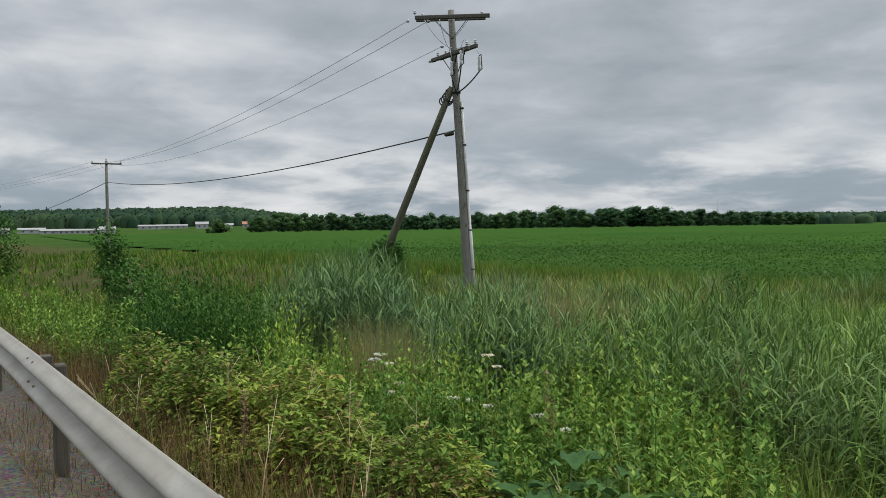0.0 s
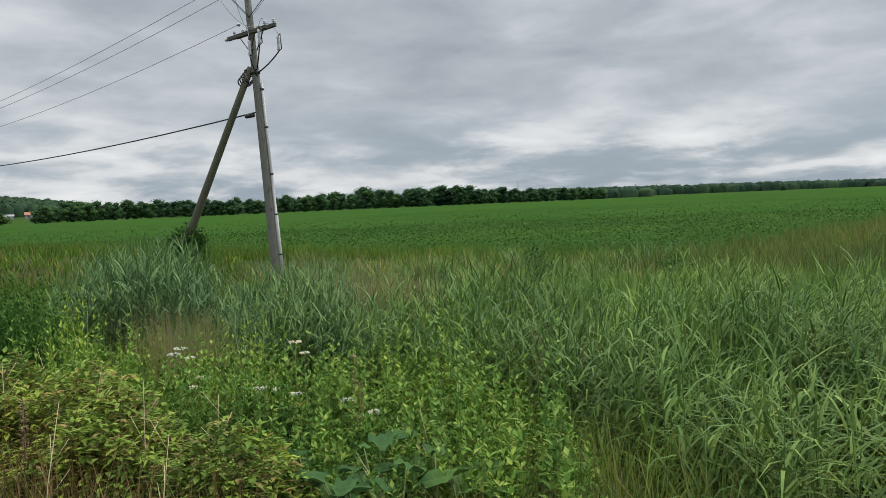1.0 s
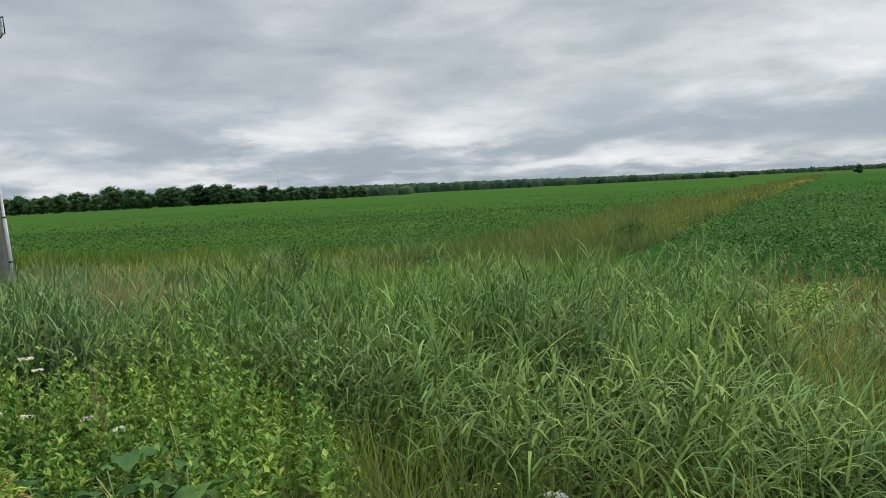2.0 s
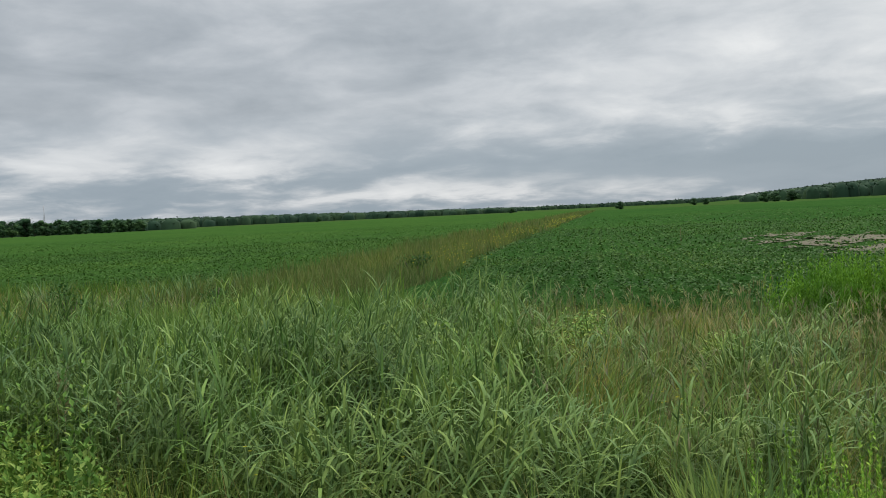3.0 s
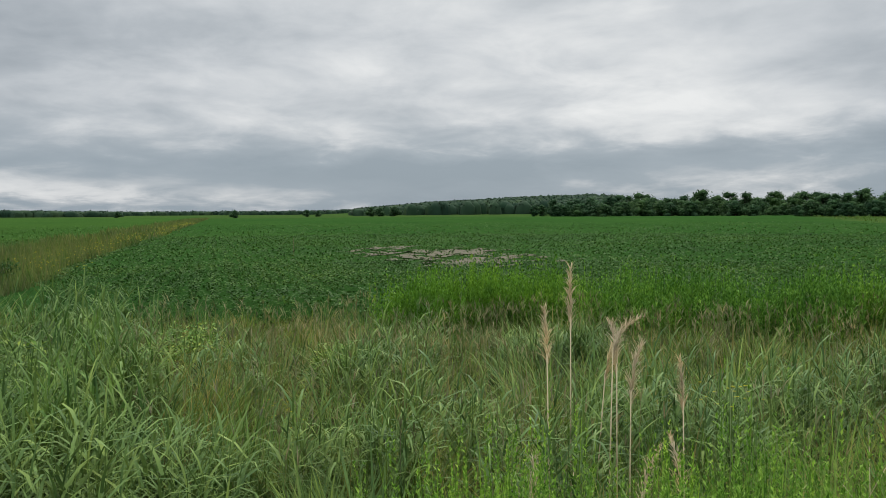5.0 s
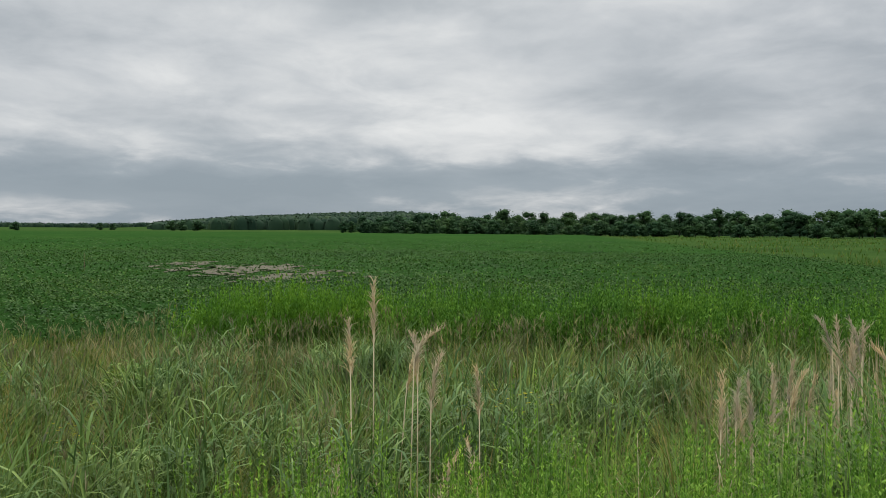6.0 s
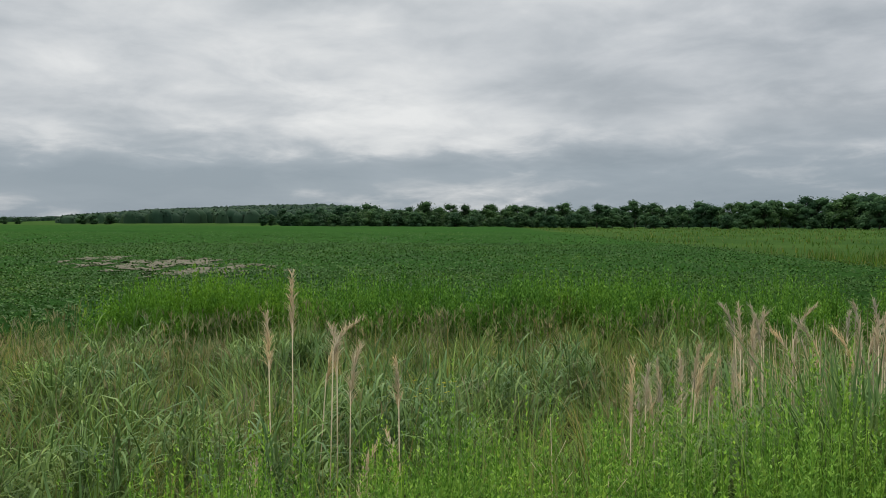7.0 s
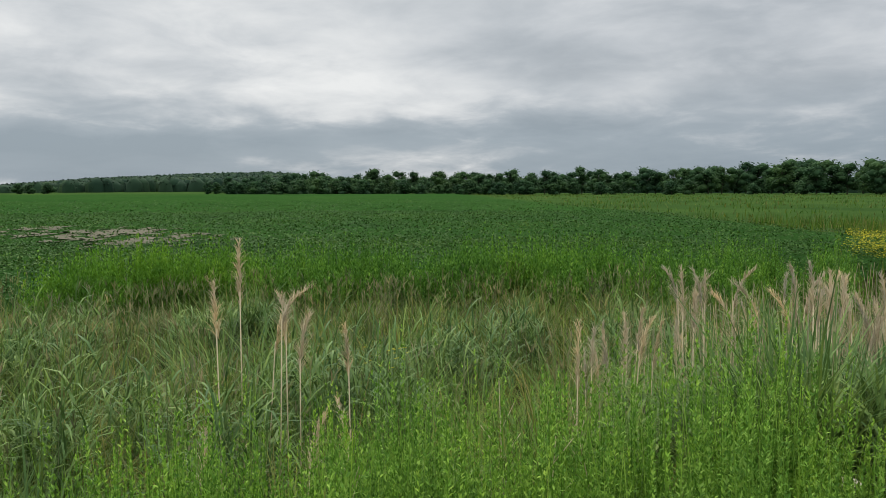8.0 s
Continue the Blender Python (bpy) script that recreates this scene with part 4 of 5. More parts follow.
# dry stalks by the rail
x, y = tufted(24000, 3, 46, 3.4, 13)
ok = (x > 1.25) & (x < 2.75)
stuff("dry_grass", grass(x[ok], y[ok], 0.62, 0.008, 0.28, 0.5), M_DRY, "dead brown grass and stalks behind the guardrail", "dry grass")
x, y = tufted(5000, 5, 14, 3.0, 9, 14, 0.14)
ok = (x > 0.75) & (x < 1.5)
stuff("dry_grass", grass(x[ok], y[ok], 0.16, 0.006, 1.1, 0.6), M_DRY, "flattened dry litter under the guardrail", "dry grass")
x, y = rng.uniform(1.4, 3.6, 700), rng.uniform(-6, 5.5, 700)
stuff("tussock_grass", tussocks(x, y, 18, 0.42, 0.012, 0.8), M_GRASS, "short rough grass on the bank behind the guardrail", "grass")
# pink-brown band of ripe grass before the field
x, y = tufted(3500, 37.5, 46, 16, 18.5)
stuff("seeding_grass", grass(x, y, 0.95, 0.016, 0.15, 0.5), M_TAN, "ripe pinkish grass in front of the field", "grass")
x, y = tufted(9500, 54, 76, 11.5, 18)
stuff("bright_grass", grass(x, y, 1.0 + 0.2 * lump(x, y, 0.8), 0.016, 0.22, 0.9), M_REEDB, "bright green tall grass behind the reeds", "grass")
# wild meadow along the left field edge and beyond
for n, r0, r1, hh, w in ((18000, 12, 32, 0.8, 0.03), (14000, 32, 90, 0.8, 0.09)):
    x, y = tufted(n, 1, 34, r0, r1, 10, 0.3)
    ok = (x > 2) & (x < 24 + 2 * lump(x, y, 0.2))
    stuff("meadow_grass", grass(x[ok], y[ok], hh * 0.72, w, 0.4, 1.0, 2), M_MEADOW, "rough green meadow between road and field", "grass")
x, y = tufted(9000, 128, 164, 20, 60, 10, 0.3)
ok = ~right_field(x, y)
stuff("meadow_grass", grass(x[ok], y[ok], 0.85, 0.05, 0.25, 0.7, 2), M_MEADOW, "rough green meadow beside the bean field", "grass")
x, y = tufted(12000, 122, 166, 60, 330, 10, 1.2)
ok = ~right_field(x, y)
stuff("meadow_grass", grass(x[ok], y[ok], 0.6, 0.14, 0.5, 0.9, 2), M_MEADOW, "far rough meadow running to the tree row", "grass")
# the grassy balk between the two fields
for n, a, b, w in ((15000, 20, 60, 0.036), (9000, 60, 330, 0.15)):
    x = a + (b - a) * rng.uniform(0, 1, n) ** 1.6
    y = rng.uniform(5.6, 12.0, n) + 1.2 * lump(x, x * 0, 0.12) - 0.012 * (x - 20)
    stuff("balk_grass", grass(x, y, 0.86 + 0.20 * lump(x, y, 0.35) + 0.16 * lump(x, y, 1.3), w, 0.25, 0.7, 2), M_BALK, "strip of ripe grass running between two bean fields", "grass")
x = 28 + 130 * rng.uniform(0, 1, 700) ** 1.3
y = 6.2 + rng.normal(0, 0.7, 700) + lump(x, x * 0, 0.12) - 0.012 * (x - 20)
stuff("yellow_weeds", leaves(np.stack([x, y, land(x, y) + rng.uniform(0.55, 0.8, 700)], -1), rng.uniform(0, TAU, 700), rng.uniform(-0.3, 0.6, 700), 0.04 + x * 0.0006, 0.04 + x * 0.0006), M_YELLOW, "yellow flowering weeds along the grass strip", "wildflowers")

# tall weeds along the field edge
for az0, az1, r0, r1, n, hh, m, lab in ((102.5, 113, 15, 16.8, 34, 1.24, M_BRIGHT, "bright green"), (111, 131, 15.2, 17.4, 50, 1.14, M_WEED, "mid green"), (129, 148, 16, 18.6, 50, 1.26, M_WEED, "dense green"), (146, 162, 17, 24, 26, 1.15, M_WEED, "green")):
    x, y, d, k = clumped(n, 30, az0, az1, r0, r1, 0.55)
    stuff("tall_weeds", herbs(x, y, hh * (0.4 + 0.6 * k) * (1.1 - 0.35 * d * d), 0.11, 0.36, 11, 3, 0.6, 0.55, 0.10), m, lab + " stand of tall leafy weeds at the field edge", "weeds")
x, y, d, k = clumped(46, 20, 6, 22, 9, 22, 0.6)
ok = x > 1.9
stuff("herb_patch", herbs(x[ok], y[ok], (1.0 * k * (1.15 - 0.5 * d * d))[ok], 0.13, 0.4, 11, 3, 0.3), M_HERB, "rank green weeds and brush along the road", "herbs")
y = 8 + 60 * rng.uniform(0, 1, 12000) ** 1.4
x = edge(y) + rng.normal(-0.6, 0.9, 12000)
stuff("meadow_grass", grass(x, y, 0.78, 0.03, 0.25, 0.8, 2), M_MEADOW, "rough grass along the near edge of the field", "grass")
y = -16 + 24 * rng.uniform(0, 1, 6000)
x = edge(y) + rng.normal(-0.7, 0.7, 6000)
stuff("meadow_grass", grass(x, y, 0.5, 0.02, 0.3, 0.8, 2), M_GRASS, "rough grass along the near edge of the beans", "grass")
x, y = sector(520, 142, 160, 6.0, 9.5)
stuff("dry_reeds", blades(np.stack([x, y, land(x, y) - 0.02], -1), rng.uniform(0, TAU, 520), rng.uniform(1.0, 1.75, 520), 0.009, np.abs(rng.normal(0, 0.09, 520)), rng.uniform(0, 0.2, 520), 2, 0.5), M_PLUME, "standing dead reed stalks among green reeds", "reeds")
# soft weeds at the foot of the rail
x, y, d, k = clumped(118, 15, 100, 156, 3.1, 4.7, 0.26)
ok = x > 1.5
x, y, d, k = x[ok], y[ok], d[ok], k[ok]
stuff("tall_weeds", herbs(x, y, np.clip(np.interp(np.degrees(np.arctan2(x, y)), [101, 115, 128, 136, 141, 149, 153, 157], [0.52, 0.60, 0.64, 0.76, 0.96, 0.94, 0.66, 0.48]) - land(x, y), 0.55, 1.5) * (0.35 + 0.62 * k) * (1.05 - 0.25 * d * d), 0.036, 0.40, 24, 4, 0.5, 0.5, 0.30), M_SHOOT, "fresh green goldenrod shoots close to the guardrail", "weeds")
x, y = sector(120, 52, 68, 3.4, 4.4)
stuff("tall_weeds", herbs(x, y, 0.5, 0.07, 0.35, 16, 4, 0.5), M_BRIGHT, "young bright green shoots on the bank", "weeds")
# rough border before the far field: tufts of every kind
for n, mat, w, hh, lab in ((90, M_GRASS, 0.034, 0.85, "rough green"), (60, M_REEDB, 0.032, 0.75, "fresh green"), (60, M_TAN, 0.026, 0.85, "ripe tan"), (40, M_REEDC, 0.036, 1.0, "dark bluish")):
    x, y = sector(n, 36, 80, 17, 30, 0.1)
    ok = x < edge(y) - 0.4
    x, y = x[ok], y[ok]
    stuff("tussock_grass", tussocks(x, y, 70, hh + 0.2 * lump(x, y, 0.7), w, 0.55, 0.5, 0.2), mat, lab + " tufts along the border of the field", "grass")
# herbs of the bank
x, y, d, k = clumped(105, 20, 24, 56, 5.0, 9.6, 0.38)
ok = (x > 3.4) | (y > 9)
x, y, d, k = x[ok], y[ok], d[ok], k[ok]
stuff("herb_patch", herbs(x, y, np.clip(0.22 + 0.28 * lump(x, y, 1.0) - land(x, y), 0.45, 1.45) * k * (1.1 - 0.4 * d * d), 0.125, 0.5, 13, 3, 0.25), M_HERB, "mixed green broad-leaved herbs on the bank", "herbs")
x, y, d, k = clumped(34, 20, 21, 37, 7.6, 11, 0.42)
stuff("mugwort", herbs(x, y, 1.25 * k * (1.1 - 0.4 * d * d), 0.115, 0.38, 13, 3, 0.35), M_MUG, "grey-green mugwort on the bank", "herbs")
x, y = sector(620, 15, 23, 9.5, 12.5)
stuff("mugwort", herbs(x, y, 1.55, 0.14, 0.38, 15, 3, 0.3), M_BUSH, "dense dark green leafy thicket beyond the dry grass", "herbs")
# yellow-green vine over brush
for cx, cy, rx, ry, top, n in ((3.05, 4.55, 0.60, 0.75, 0.92, 4200), (2.85, 5.4, 0.70, 0.85, 1.08, 5200), (2.65, 6.3, 0.80, 0.95, 1.10, 5600), (2.5, 7.2, 0.75, 0.95, 1.06, 5200), (2.35, 8.2, 0.70, 1.0, 1.0, 4400)):
    stuff("vine", mound(cx, cy, rx * 1.1, ry, top, int(n * 1.15), 0.078, 0.40, cx), M_VINE, "yellow-green creeper with brown tips sprawling over brush", "vine")
x, y = tufted(2600, 28.5, 32.5, 9.4, 10.6)
stuff("dry_grass", grass(x, y, 1.45, 0.007, 0.08, 0.25), M_TAN, "thin straw-coloured stalks in front of the reeds", "dry grass")

# ---- bean fields ----


def cover(x, y):
    """How high the beans stand over the soil, less at the field's rim."""
    rim = np.minimum(x - edge(y), np.minimum(np.abs(y - 6.0 + 0.012 * (x - 20)), np.abs(y - 12.0 + 0.012 * (x - 20))))
    return 0.42 * np.clip(rim / 1.2, 0.02, 1) ** 0.6 + (0.05 * lump(x, y, 1.4) + 0.03 * lump(x, y, 4.0)) * np.clip(rim, 0, 1)


def canopy(name, inside, mat, label, xs, ys, zc):
    X, Y = np.meshgrid(xs, ys, indexing="ij")
    Z = land(X, Y) + cover(X, Y)
    i, j = np.meshgrid(np.arange(len(xs) - 1), np.arange(len(ys) - 1), indexing="ij")
    a = (i * len(ys) + j).ravel()
    mx, my = X[:-1, :-1].ravel(), Y[:-1, :-1].ravel()
    a = a[inside(mx, my)]
    b, c, d = a + len(ys), a + len(ys) + 1, a + 1
    t = np.concatenate([np.stack([a, b, c], -1), np.stack([a, c, d], -1)])
    return stuff(name, (np.stack([X, Y, Z], -1), t), mat, label, "crop field")


fx = np.concatenate([np.arange(5, 60, 0.6), np.geomspace(60, 440, 60)])
fyr = np.concatenate([-np.geomspace(60, 320, 40)[::-1], np.arange(-59, 7, 0.6)])
fyl = np.concatenate([np.arange(6, 60, 0.6), np.geomspace(60, 440, 60)])
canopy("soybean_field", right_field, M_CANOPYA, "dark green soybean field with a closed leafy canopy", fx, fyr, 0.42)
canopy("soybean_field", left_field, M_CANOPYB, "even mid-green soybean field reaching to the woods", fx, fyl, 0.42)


def in_bare(x, y):
    return ((x - 36) / 9.0) ** 2 + ((y + 10.3) / 3.4) ** 2 + 1.1 * lump(x, y, 0.45) + 1.2 * lump(x, y, 1.7) < 0.35


for inside, mat, az0, az1, lab in ((right_field, M_SOYA, 80, 162, "dark green soybean plants"), (left_field, M_SOYB, 12, 86, "young mid-green soybean plants")):
    for n, r0, r1, size in ((66000, 14, 32, 0.085), (60000, 32, 70, 0.12), (20000, 70, 150, 0.20)):
        x, y = sector(n, az0, az1, r0, r1, 0.0)
        y = np.round(y / 0.5) * 0.5 + rng.normal(0, 0.12, n) if r0 < 40 else y
        ok = inside(x, y)
        if mat is M_SOYA:
            ok &= ~(in_bare(x, y) & (rng.uniform(0, 1, n) < 0.55))
        ok &= rng.uniform(0, 1, n) > np.clip((np.hypot(x, y) - 80) / 75, 0, 1)
        x, y = x[ok], y[ok]
        z = land(x, y) + cover(x, y) + rng.uniform(-0.01, 0.12, len(x)) + 0.06 * (lump(x, y, 3.3) > 0.3)
        stuff("soybean_plants", leaves(np.stack([x, y, z], -1), rng.uniform(0, TAU, len(x)), rng.normal(0.0, 0.5, len(x)), size * rng.uniform(0.7, 1.3, len(x)), size * 0.75, 0.15), mat, lab + " standing in rows", "soybeans")

# bare patch of soil among the beans
bx, by = np.meshgrid(np.arange(25, 48, 0.3), np.arange(-16, -5, 0.3), indexing="ij")
ii, jj = np.meshgrid(np.arange(bx.shape[0] - 1), np.arange(bx.shape[1] - 1), indexing="ij")
a = (ii * bx.shape[1] + jj).ravel()
a = a[in_bare(bx[:-1, :-1].ravel(), by[:-1, :-1].ravel())]
b, c, d = a + bx.shape[1], a + bx.shape[1] + 1, a + 1
stuff("bare_patch", (np.stack([bx, by, land(bx, by) + 0.455 + 0.05 * lump(bx, by, 1.4) + 0.03 * lump(bx, by, 4.0)], -1), np.concatenate([np.stack([a, b, c], -1), np.stack([a, c, d], -1)])), M_BARE, "pale patch of bare soil in the bean field", "bare soil")

# ---- trees ----


def tree_mesh(h, wide, n, seed, clump):
    """Trunk with limbs, and a crown of leaf clumps in uneven lobes."""
    r = np.random.default_rng(seed)
    limbs = [tubes([(0, 0, -0.3), (0.1, 0, h * 0.2), (0.15, 0.1, h * 0.55)], [h * 0.022, h * 0.018, h * 0.01], 6)]
    lobes = []
    for k in range(15):
        a, f = r.uniform(0, TAU), (0.16 + 0.74 * k / 14) * r.uniform(0.9, 1.06)
        d = wide * 0.5 * r.uniform(0.2, 0.75) * math.sin(min(1, f + 0.15) * 2.6)
        c = Vector((math.cos(a) * d, math.sin(a) * d, h * f))
        lobes.append((c, wide * r.uniform(0.16, 0.27)))
        limbs.append(tubes([(0.1, 0.05, h * max(0.15, f - 0.3)), tuple(c * 0.6 + Vector((0, 0, c.z * 0.35))), tuple(c)], [h * 0.008, h * 0.006, h * 0.002], 4))
    per = n // len(lobes)
    cores = [tubes([c + Vector((0, 0, rad * 0.62 * q)) for q in (-1, -0.4, 0.4, 1)], [rad * 0.10, rad * 0.66, rad * 0.66, rad * 0.10], 5) for c, rad in lobes]
    ps, ts, pit = [], [], []
    for c, rad in lobes:
        v = r.normal(0, 1, (per, 3))
        v /= np.linalg.norm(v, axis=1)[:, None]
        q = np.array(c) + v * rad * r.uniform(0.55, 1.12, per)[:, None] * np.array([1, 1, 0.85])
        ps.append(q), ts.append(np.arctan2(v[:, 1], v[:, 0]) + r.normal(0, 0.9, per)), pit.append(r.normal(-0.1, 0.6, per))
    p = np.concatenate(ps)
    skin = leaves(p, np.concatenate(ts), np.concatenate(pit), clump * r.uniform(0.6, 1.4, len(p)), clump * 0.8, 0.3)
    return joined(limbs), joined([skin] + cores)


KINDS = []
for k, (h, w) in enumerate(((13, 9), (12, 11), (14.5, 10), (10, 9), (11.5, 7.5), (7, 8))):
    trunk, crown = tree_mesh(h, w, 720, 30 + k, 0.80)
    KINDS.append((tri_mesh("trunk", *trunk, M_BARK), tri_mesh("crown", *crown, M_TREE)))


def tree(az, r, size, kind, label, group):
    x, y = at(az, r)
    ob = thing("tree", pose(x, y, float(land(x, y)), 0, 0, (az * 77) % 360), label, "tree", group)
    ob.scale = (size * 1.3, size * 1.3, size)
    for name, me in zip(("trunk", "crown"), KINDS[kind]):
        new(name, me).parent = ob
    return ob


TOP_AZ = [20, 24, 30, 36, 40, 43, 45.5, 48, 50, 53, 58, 62]
TOP_EL = [1.1, 1.4, 1.3, 1.15, 1.3, 1.5, 1.25, 1.5, 1.35, 1.1, 0.85, 0.8]
for k in range(88):
    az = 21.5 + 38 * (k + rng.uniform(-0.4, 0.4)) / 88
    r = 425 + 40 * rng.uniform(-0.5, 1)
    h = r * math.tan(radians(np.interp(az, TOP_AZ, TOP_EL)))
    kind = int(rng.integers(0, 5))
    tree(az, r, h / (13, 12, 14.5, 10, 11.5)[kind] * rng.uniform(0.78, 1.05), kind, "dark green broad-leaved tree at the far field edge", "trees behind the far field")
TOP_AZ2 = [112, 116, 121, 126, 131, 135, 138, 143, 147, 152, 158, 165, 172]
TOP_EL2 = [0.8, 1.15, 1.35, 1.4, 1.6, 1.35, 1.7, 1.4, 1.7, 1.9, 1.95, 2.0, 2.0]
for k in range(96):
    az = 112 + 60 * (k + rng.uniform(-0.4, 0.4)) / 96
    r = 345 + 45 * rng.uniform(-0.5, 1)
    h = r * math.tan(radians(np.interp(az, TOP_AZ2, TOP_EL2))) + 1.6
    kind = int(rng.integers(0, 5))
    tree(az, r, h / (13, 12, 14.5, 10, 11.5)[kind] * rng.uniform(0.72, 1.06), kind, "dark green broad-leaved tree in a row beyond the beans", "trees beyond the bean field")
for k in range(46):
    az = 113 + 22 * (k + rng.uniform(-0.4, 0.4)) / 46 + (0 if k % 3 else rng.uniform(0, 22))
    tree(az, 322 + 12 * rng.uniform(-1, 1), rng.uniform(0.5, 0.85), 5, "low rounded tree in front of the taller trees", "trees beyond the bean field")
for az, r, s, kind in ((91.35, 420, 0.5, 5), (96.2, 520, 0.55, 5), (97.0, 530, 0.5, 5), (100.6, 500, 0.75, 5), (101.3, 500, 0.7, 5), (102.3, 505, 0.8, 5), (70.5, 640, 0.5, 5), (84, 560, 0.5, 5), (19.3, 390, 0.9, 5), (18.6, 395, 0.35, 5)):
    tree(az, r, s, kind, "lone rounded tree at the edge of the fields", "lone trees")


def woods(name, az0, az1, r0, r1, n, top, clump, label, fade=(0, 180), scale=(1, 1)):
    """Far woods: many small crowns of clumps in one sheet."""
    az = rng.uniform(az0, az1, n)
    r = rng.uniform(r0, r1, n)
    x, y = at(az, r)
    per = 9
    h = top * rng.uniform(0.75, 1.05, n) * np.interp(az, fade, scale)
    wide = rng.uniform(4.0, 6.4, n)
    z = land(x, y)
    foot = np.stack([x, y, z], -1)
    ring, tall = 7, ((1.0, 0.0), (0.95, 0.62), (0.35, 1.0))
    turns = np.arange(ring) * TAU / ring
    shells = []
    for wr, hr in tall:
        d = wide[:, None] * wr * rng.uniform(0.82, 1.15, (n, ring))
        shells.append(np.stack([foot[:, None, 0] + d * np.cos(turns), foot[:, None, 1] + d * np.sin(turns), foot[:, None, 2] + h[:, None] * hr * rng.uniform(0.92, 1.06, (n, ring))], -1))
    v = np.stack(shells, 1)
    t = [q for i in range(len(tall) - 1) for k in range(ring) for q in ((i * ring + k, i * ring + (k + 1) % ring, (i + 1) * ring + (k + 1) % ring), (i * ring + k, (i + 1) * ring + (k + 1) % ring, (i + 1) * ring + k))]
    t += [(2 * ring, 2 * ring + k, 2 * ring + k + 1) for k in range(1, ring - 1)]
    domes = v.reshape(-1, 3), (np.array(t)[None] + (np.arange(n) * ring * len(tall))[:, None, None]).reshape(-1, 3)
    w = rng.normal(0, 1, (n, per, 3))
    w /= np.linalg.norm(w, axis=2)[:, :, None]
    w[:, :, 2] = np.abs(w[:, :, 2])
    p = foot[:, None] + np.array([0, 0, 1.0]) * 0.45 * h[:, None, None] + w * np.stack([wide, wide, h * 0.56], -1)[:, None] * rng.uniform(0.9, 1.08, (n, per, 1))
    p = p.reshape(-1, 3)
    skin = leaves(p, rng.uniform(0, TAU, len(p)), rng.normal(0, 0.6, len(p)), clump * 0.7 * rng.uniform(0.6, 1.3, len(p)), clump * 0.6, 0.3)
    return stuff(name, joined([domes, skin]), M_FARTREE, label, "woods")


woods("far_woods", 1, 24, 680, 1100, 1300, 11, 2.8, "green wooded hillside behind the farm buildings")
woods("far_woods", 22, 62, 560, 800, 650, 7, 2.4, "woods behind the tree row")
woods("far_woods", 54, 84, 720, 900, 1100, 12, 2.4, "long dark line of far woods", (56, 70, 84), (0.78, 0.6, 0.36))
woods("far_woods", 74, 102, 1100, 1500, 700, 5.5, 3.4, "distant low woods on the horizon")
woods("far_woods", 99.5, 118, 570, 1150, 1400, 9, 2.8, "wooded hill rising beyond the fields", (99, 105), (0.5, 1))
woods("far_woods", 116, 176, 430, 560, 800, 8, 2.2, "woods behind the tree row")


def bush(name, x, y, wide, h, n, mat, label, leaf=0.12):
    ob = thing(name, pose(x, y, float(land(x, y))), label, "bush")
    r = np.random.default_rng(int(abs(x * 37 + y * 11)))
    twigs, ps, ts = [], [], []
    for k in range(9):
        a, f = r.uniform(0, TAU), r.uniform(0.3, 0.85)
        c = Vector((math.cos(a) * wide * 0.32 * r.uniform(0.3, 1), math.sin(a) * wide * 0.32 * r.uniform(0.3, 1), h * f))
        twigs.append(tubes([(0.05 * math.cos(a), 0.05 * math.sin(a), -0.1), tuple(c * 0.5), tuple(c)], [0.03, 0.02, 0.008], 5))
        v = r.normal(0, 1, (n // 9, 3))
        v /= np.linalg.norm(v, axis=1)[:, None]
        q = np.array(c) + v * np.array([wide * 0.26, wide * 0.26, h * 0.24]) * r.uniform(0.5, 1.15, len(v))[:, None]
        q[:, 2] = np.maximum(q[:, 2], 0.05)
        ps.append(q), ts.append(np.arctan2(v[:, 1], v[:, 0]) + r.normal(0, 0.8, len(v)))
    p = np.concatenate(ps)
    part("branches", joined(twigs), M_TWIG, ob)
    part("foliage", leaves(p, np.concatenate(ts), r.normal(0, 0.6, len(p)), leaf * r.uniform(0.6, 1.3, len(p)), leaf * 0.55), mat, ob)
    return ob


bush("bush", brace_foot.x + 0.15, brace_foot.y - 0.6, 2.0, 1.85, 6500, M_BUSH, "dark round shrub with rusty tips at the pole brace", 0.13)
bush("bush", *at(12.9, 30), 1.6, 3.1, 2600, M_BUSH, "upright dark shrub below the distant utility pole", 0.13)
bush("bush", *at(14.6, 17), 2.0, 1.9, 2200, M_BUSH, "leafy dark shrub grown over with weeds", 0.11)
bush("bush", *at(17.2, 12), 1.0, 1.5, 800, M_HERB, "loose green brush behind the dry grass", 0.1)
bush("bush", *at(14.4, 14), 1.0, 1.5, 900, M_HERB, "loose green shrub in the meadow", 0.1)
bush("bush", *at(5.2, 34), 3.0, 2.9, 2600, M_BUSH, "broad dark green bush beside the road", 0.16)
bush("bush", *at(54.6, 21), 0.9, 1.15, 500, M_BUSH, "small dark shrub before the bean field", 0.1)
bush("bush", *at(63.5, 22), 1.3, 0.9, 500, M_BUSH, "low dark shrub before the bean field", 0.1)
bush("bush", *at(77, 30), 1.4, 0.9, 500, M_BUSH, "low dark shrub on the grass strip", 0.12)


# ---- farm buildings before the wooded hill ----


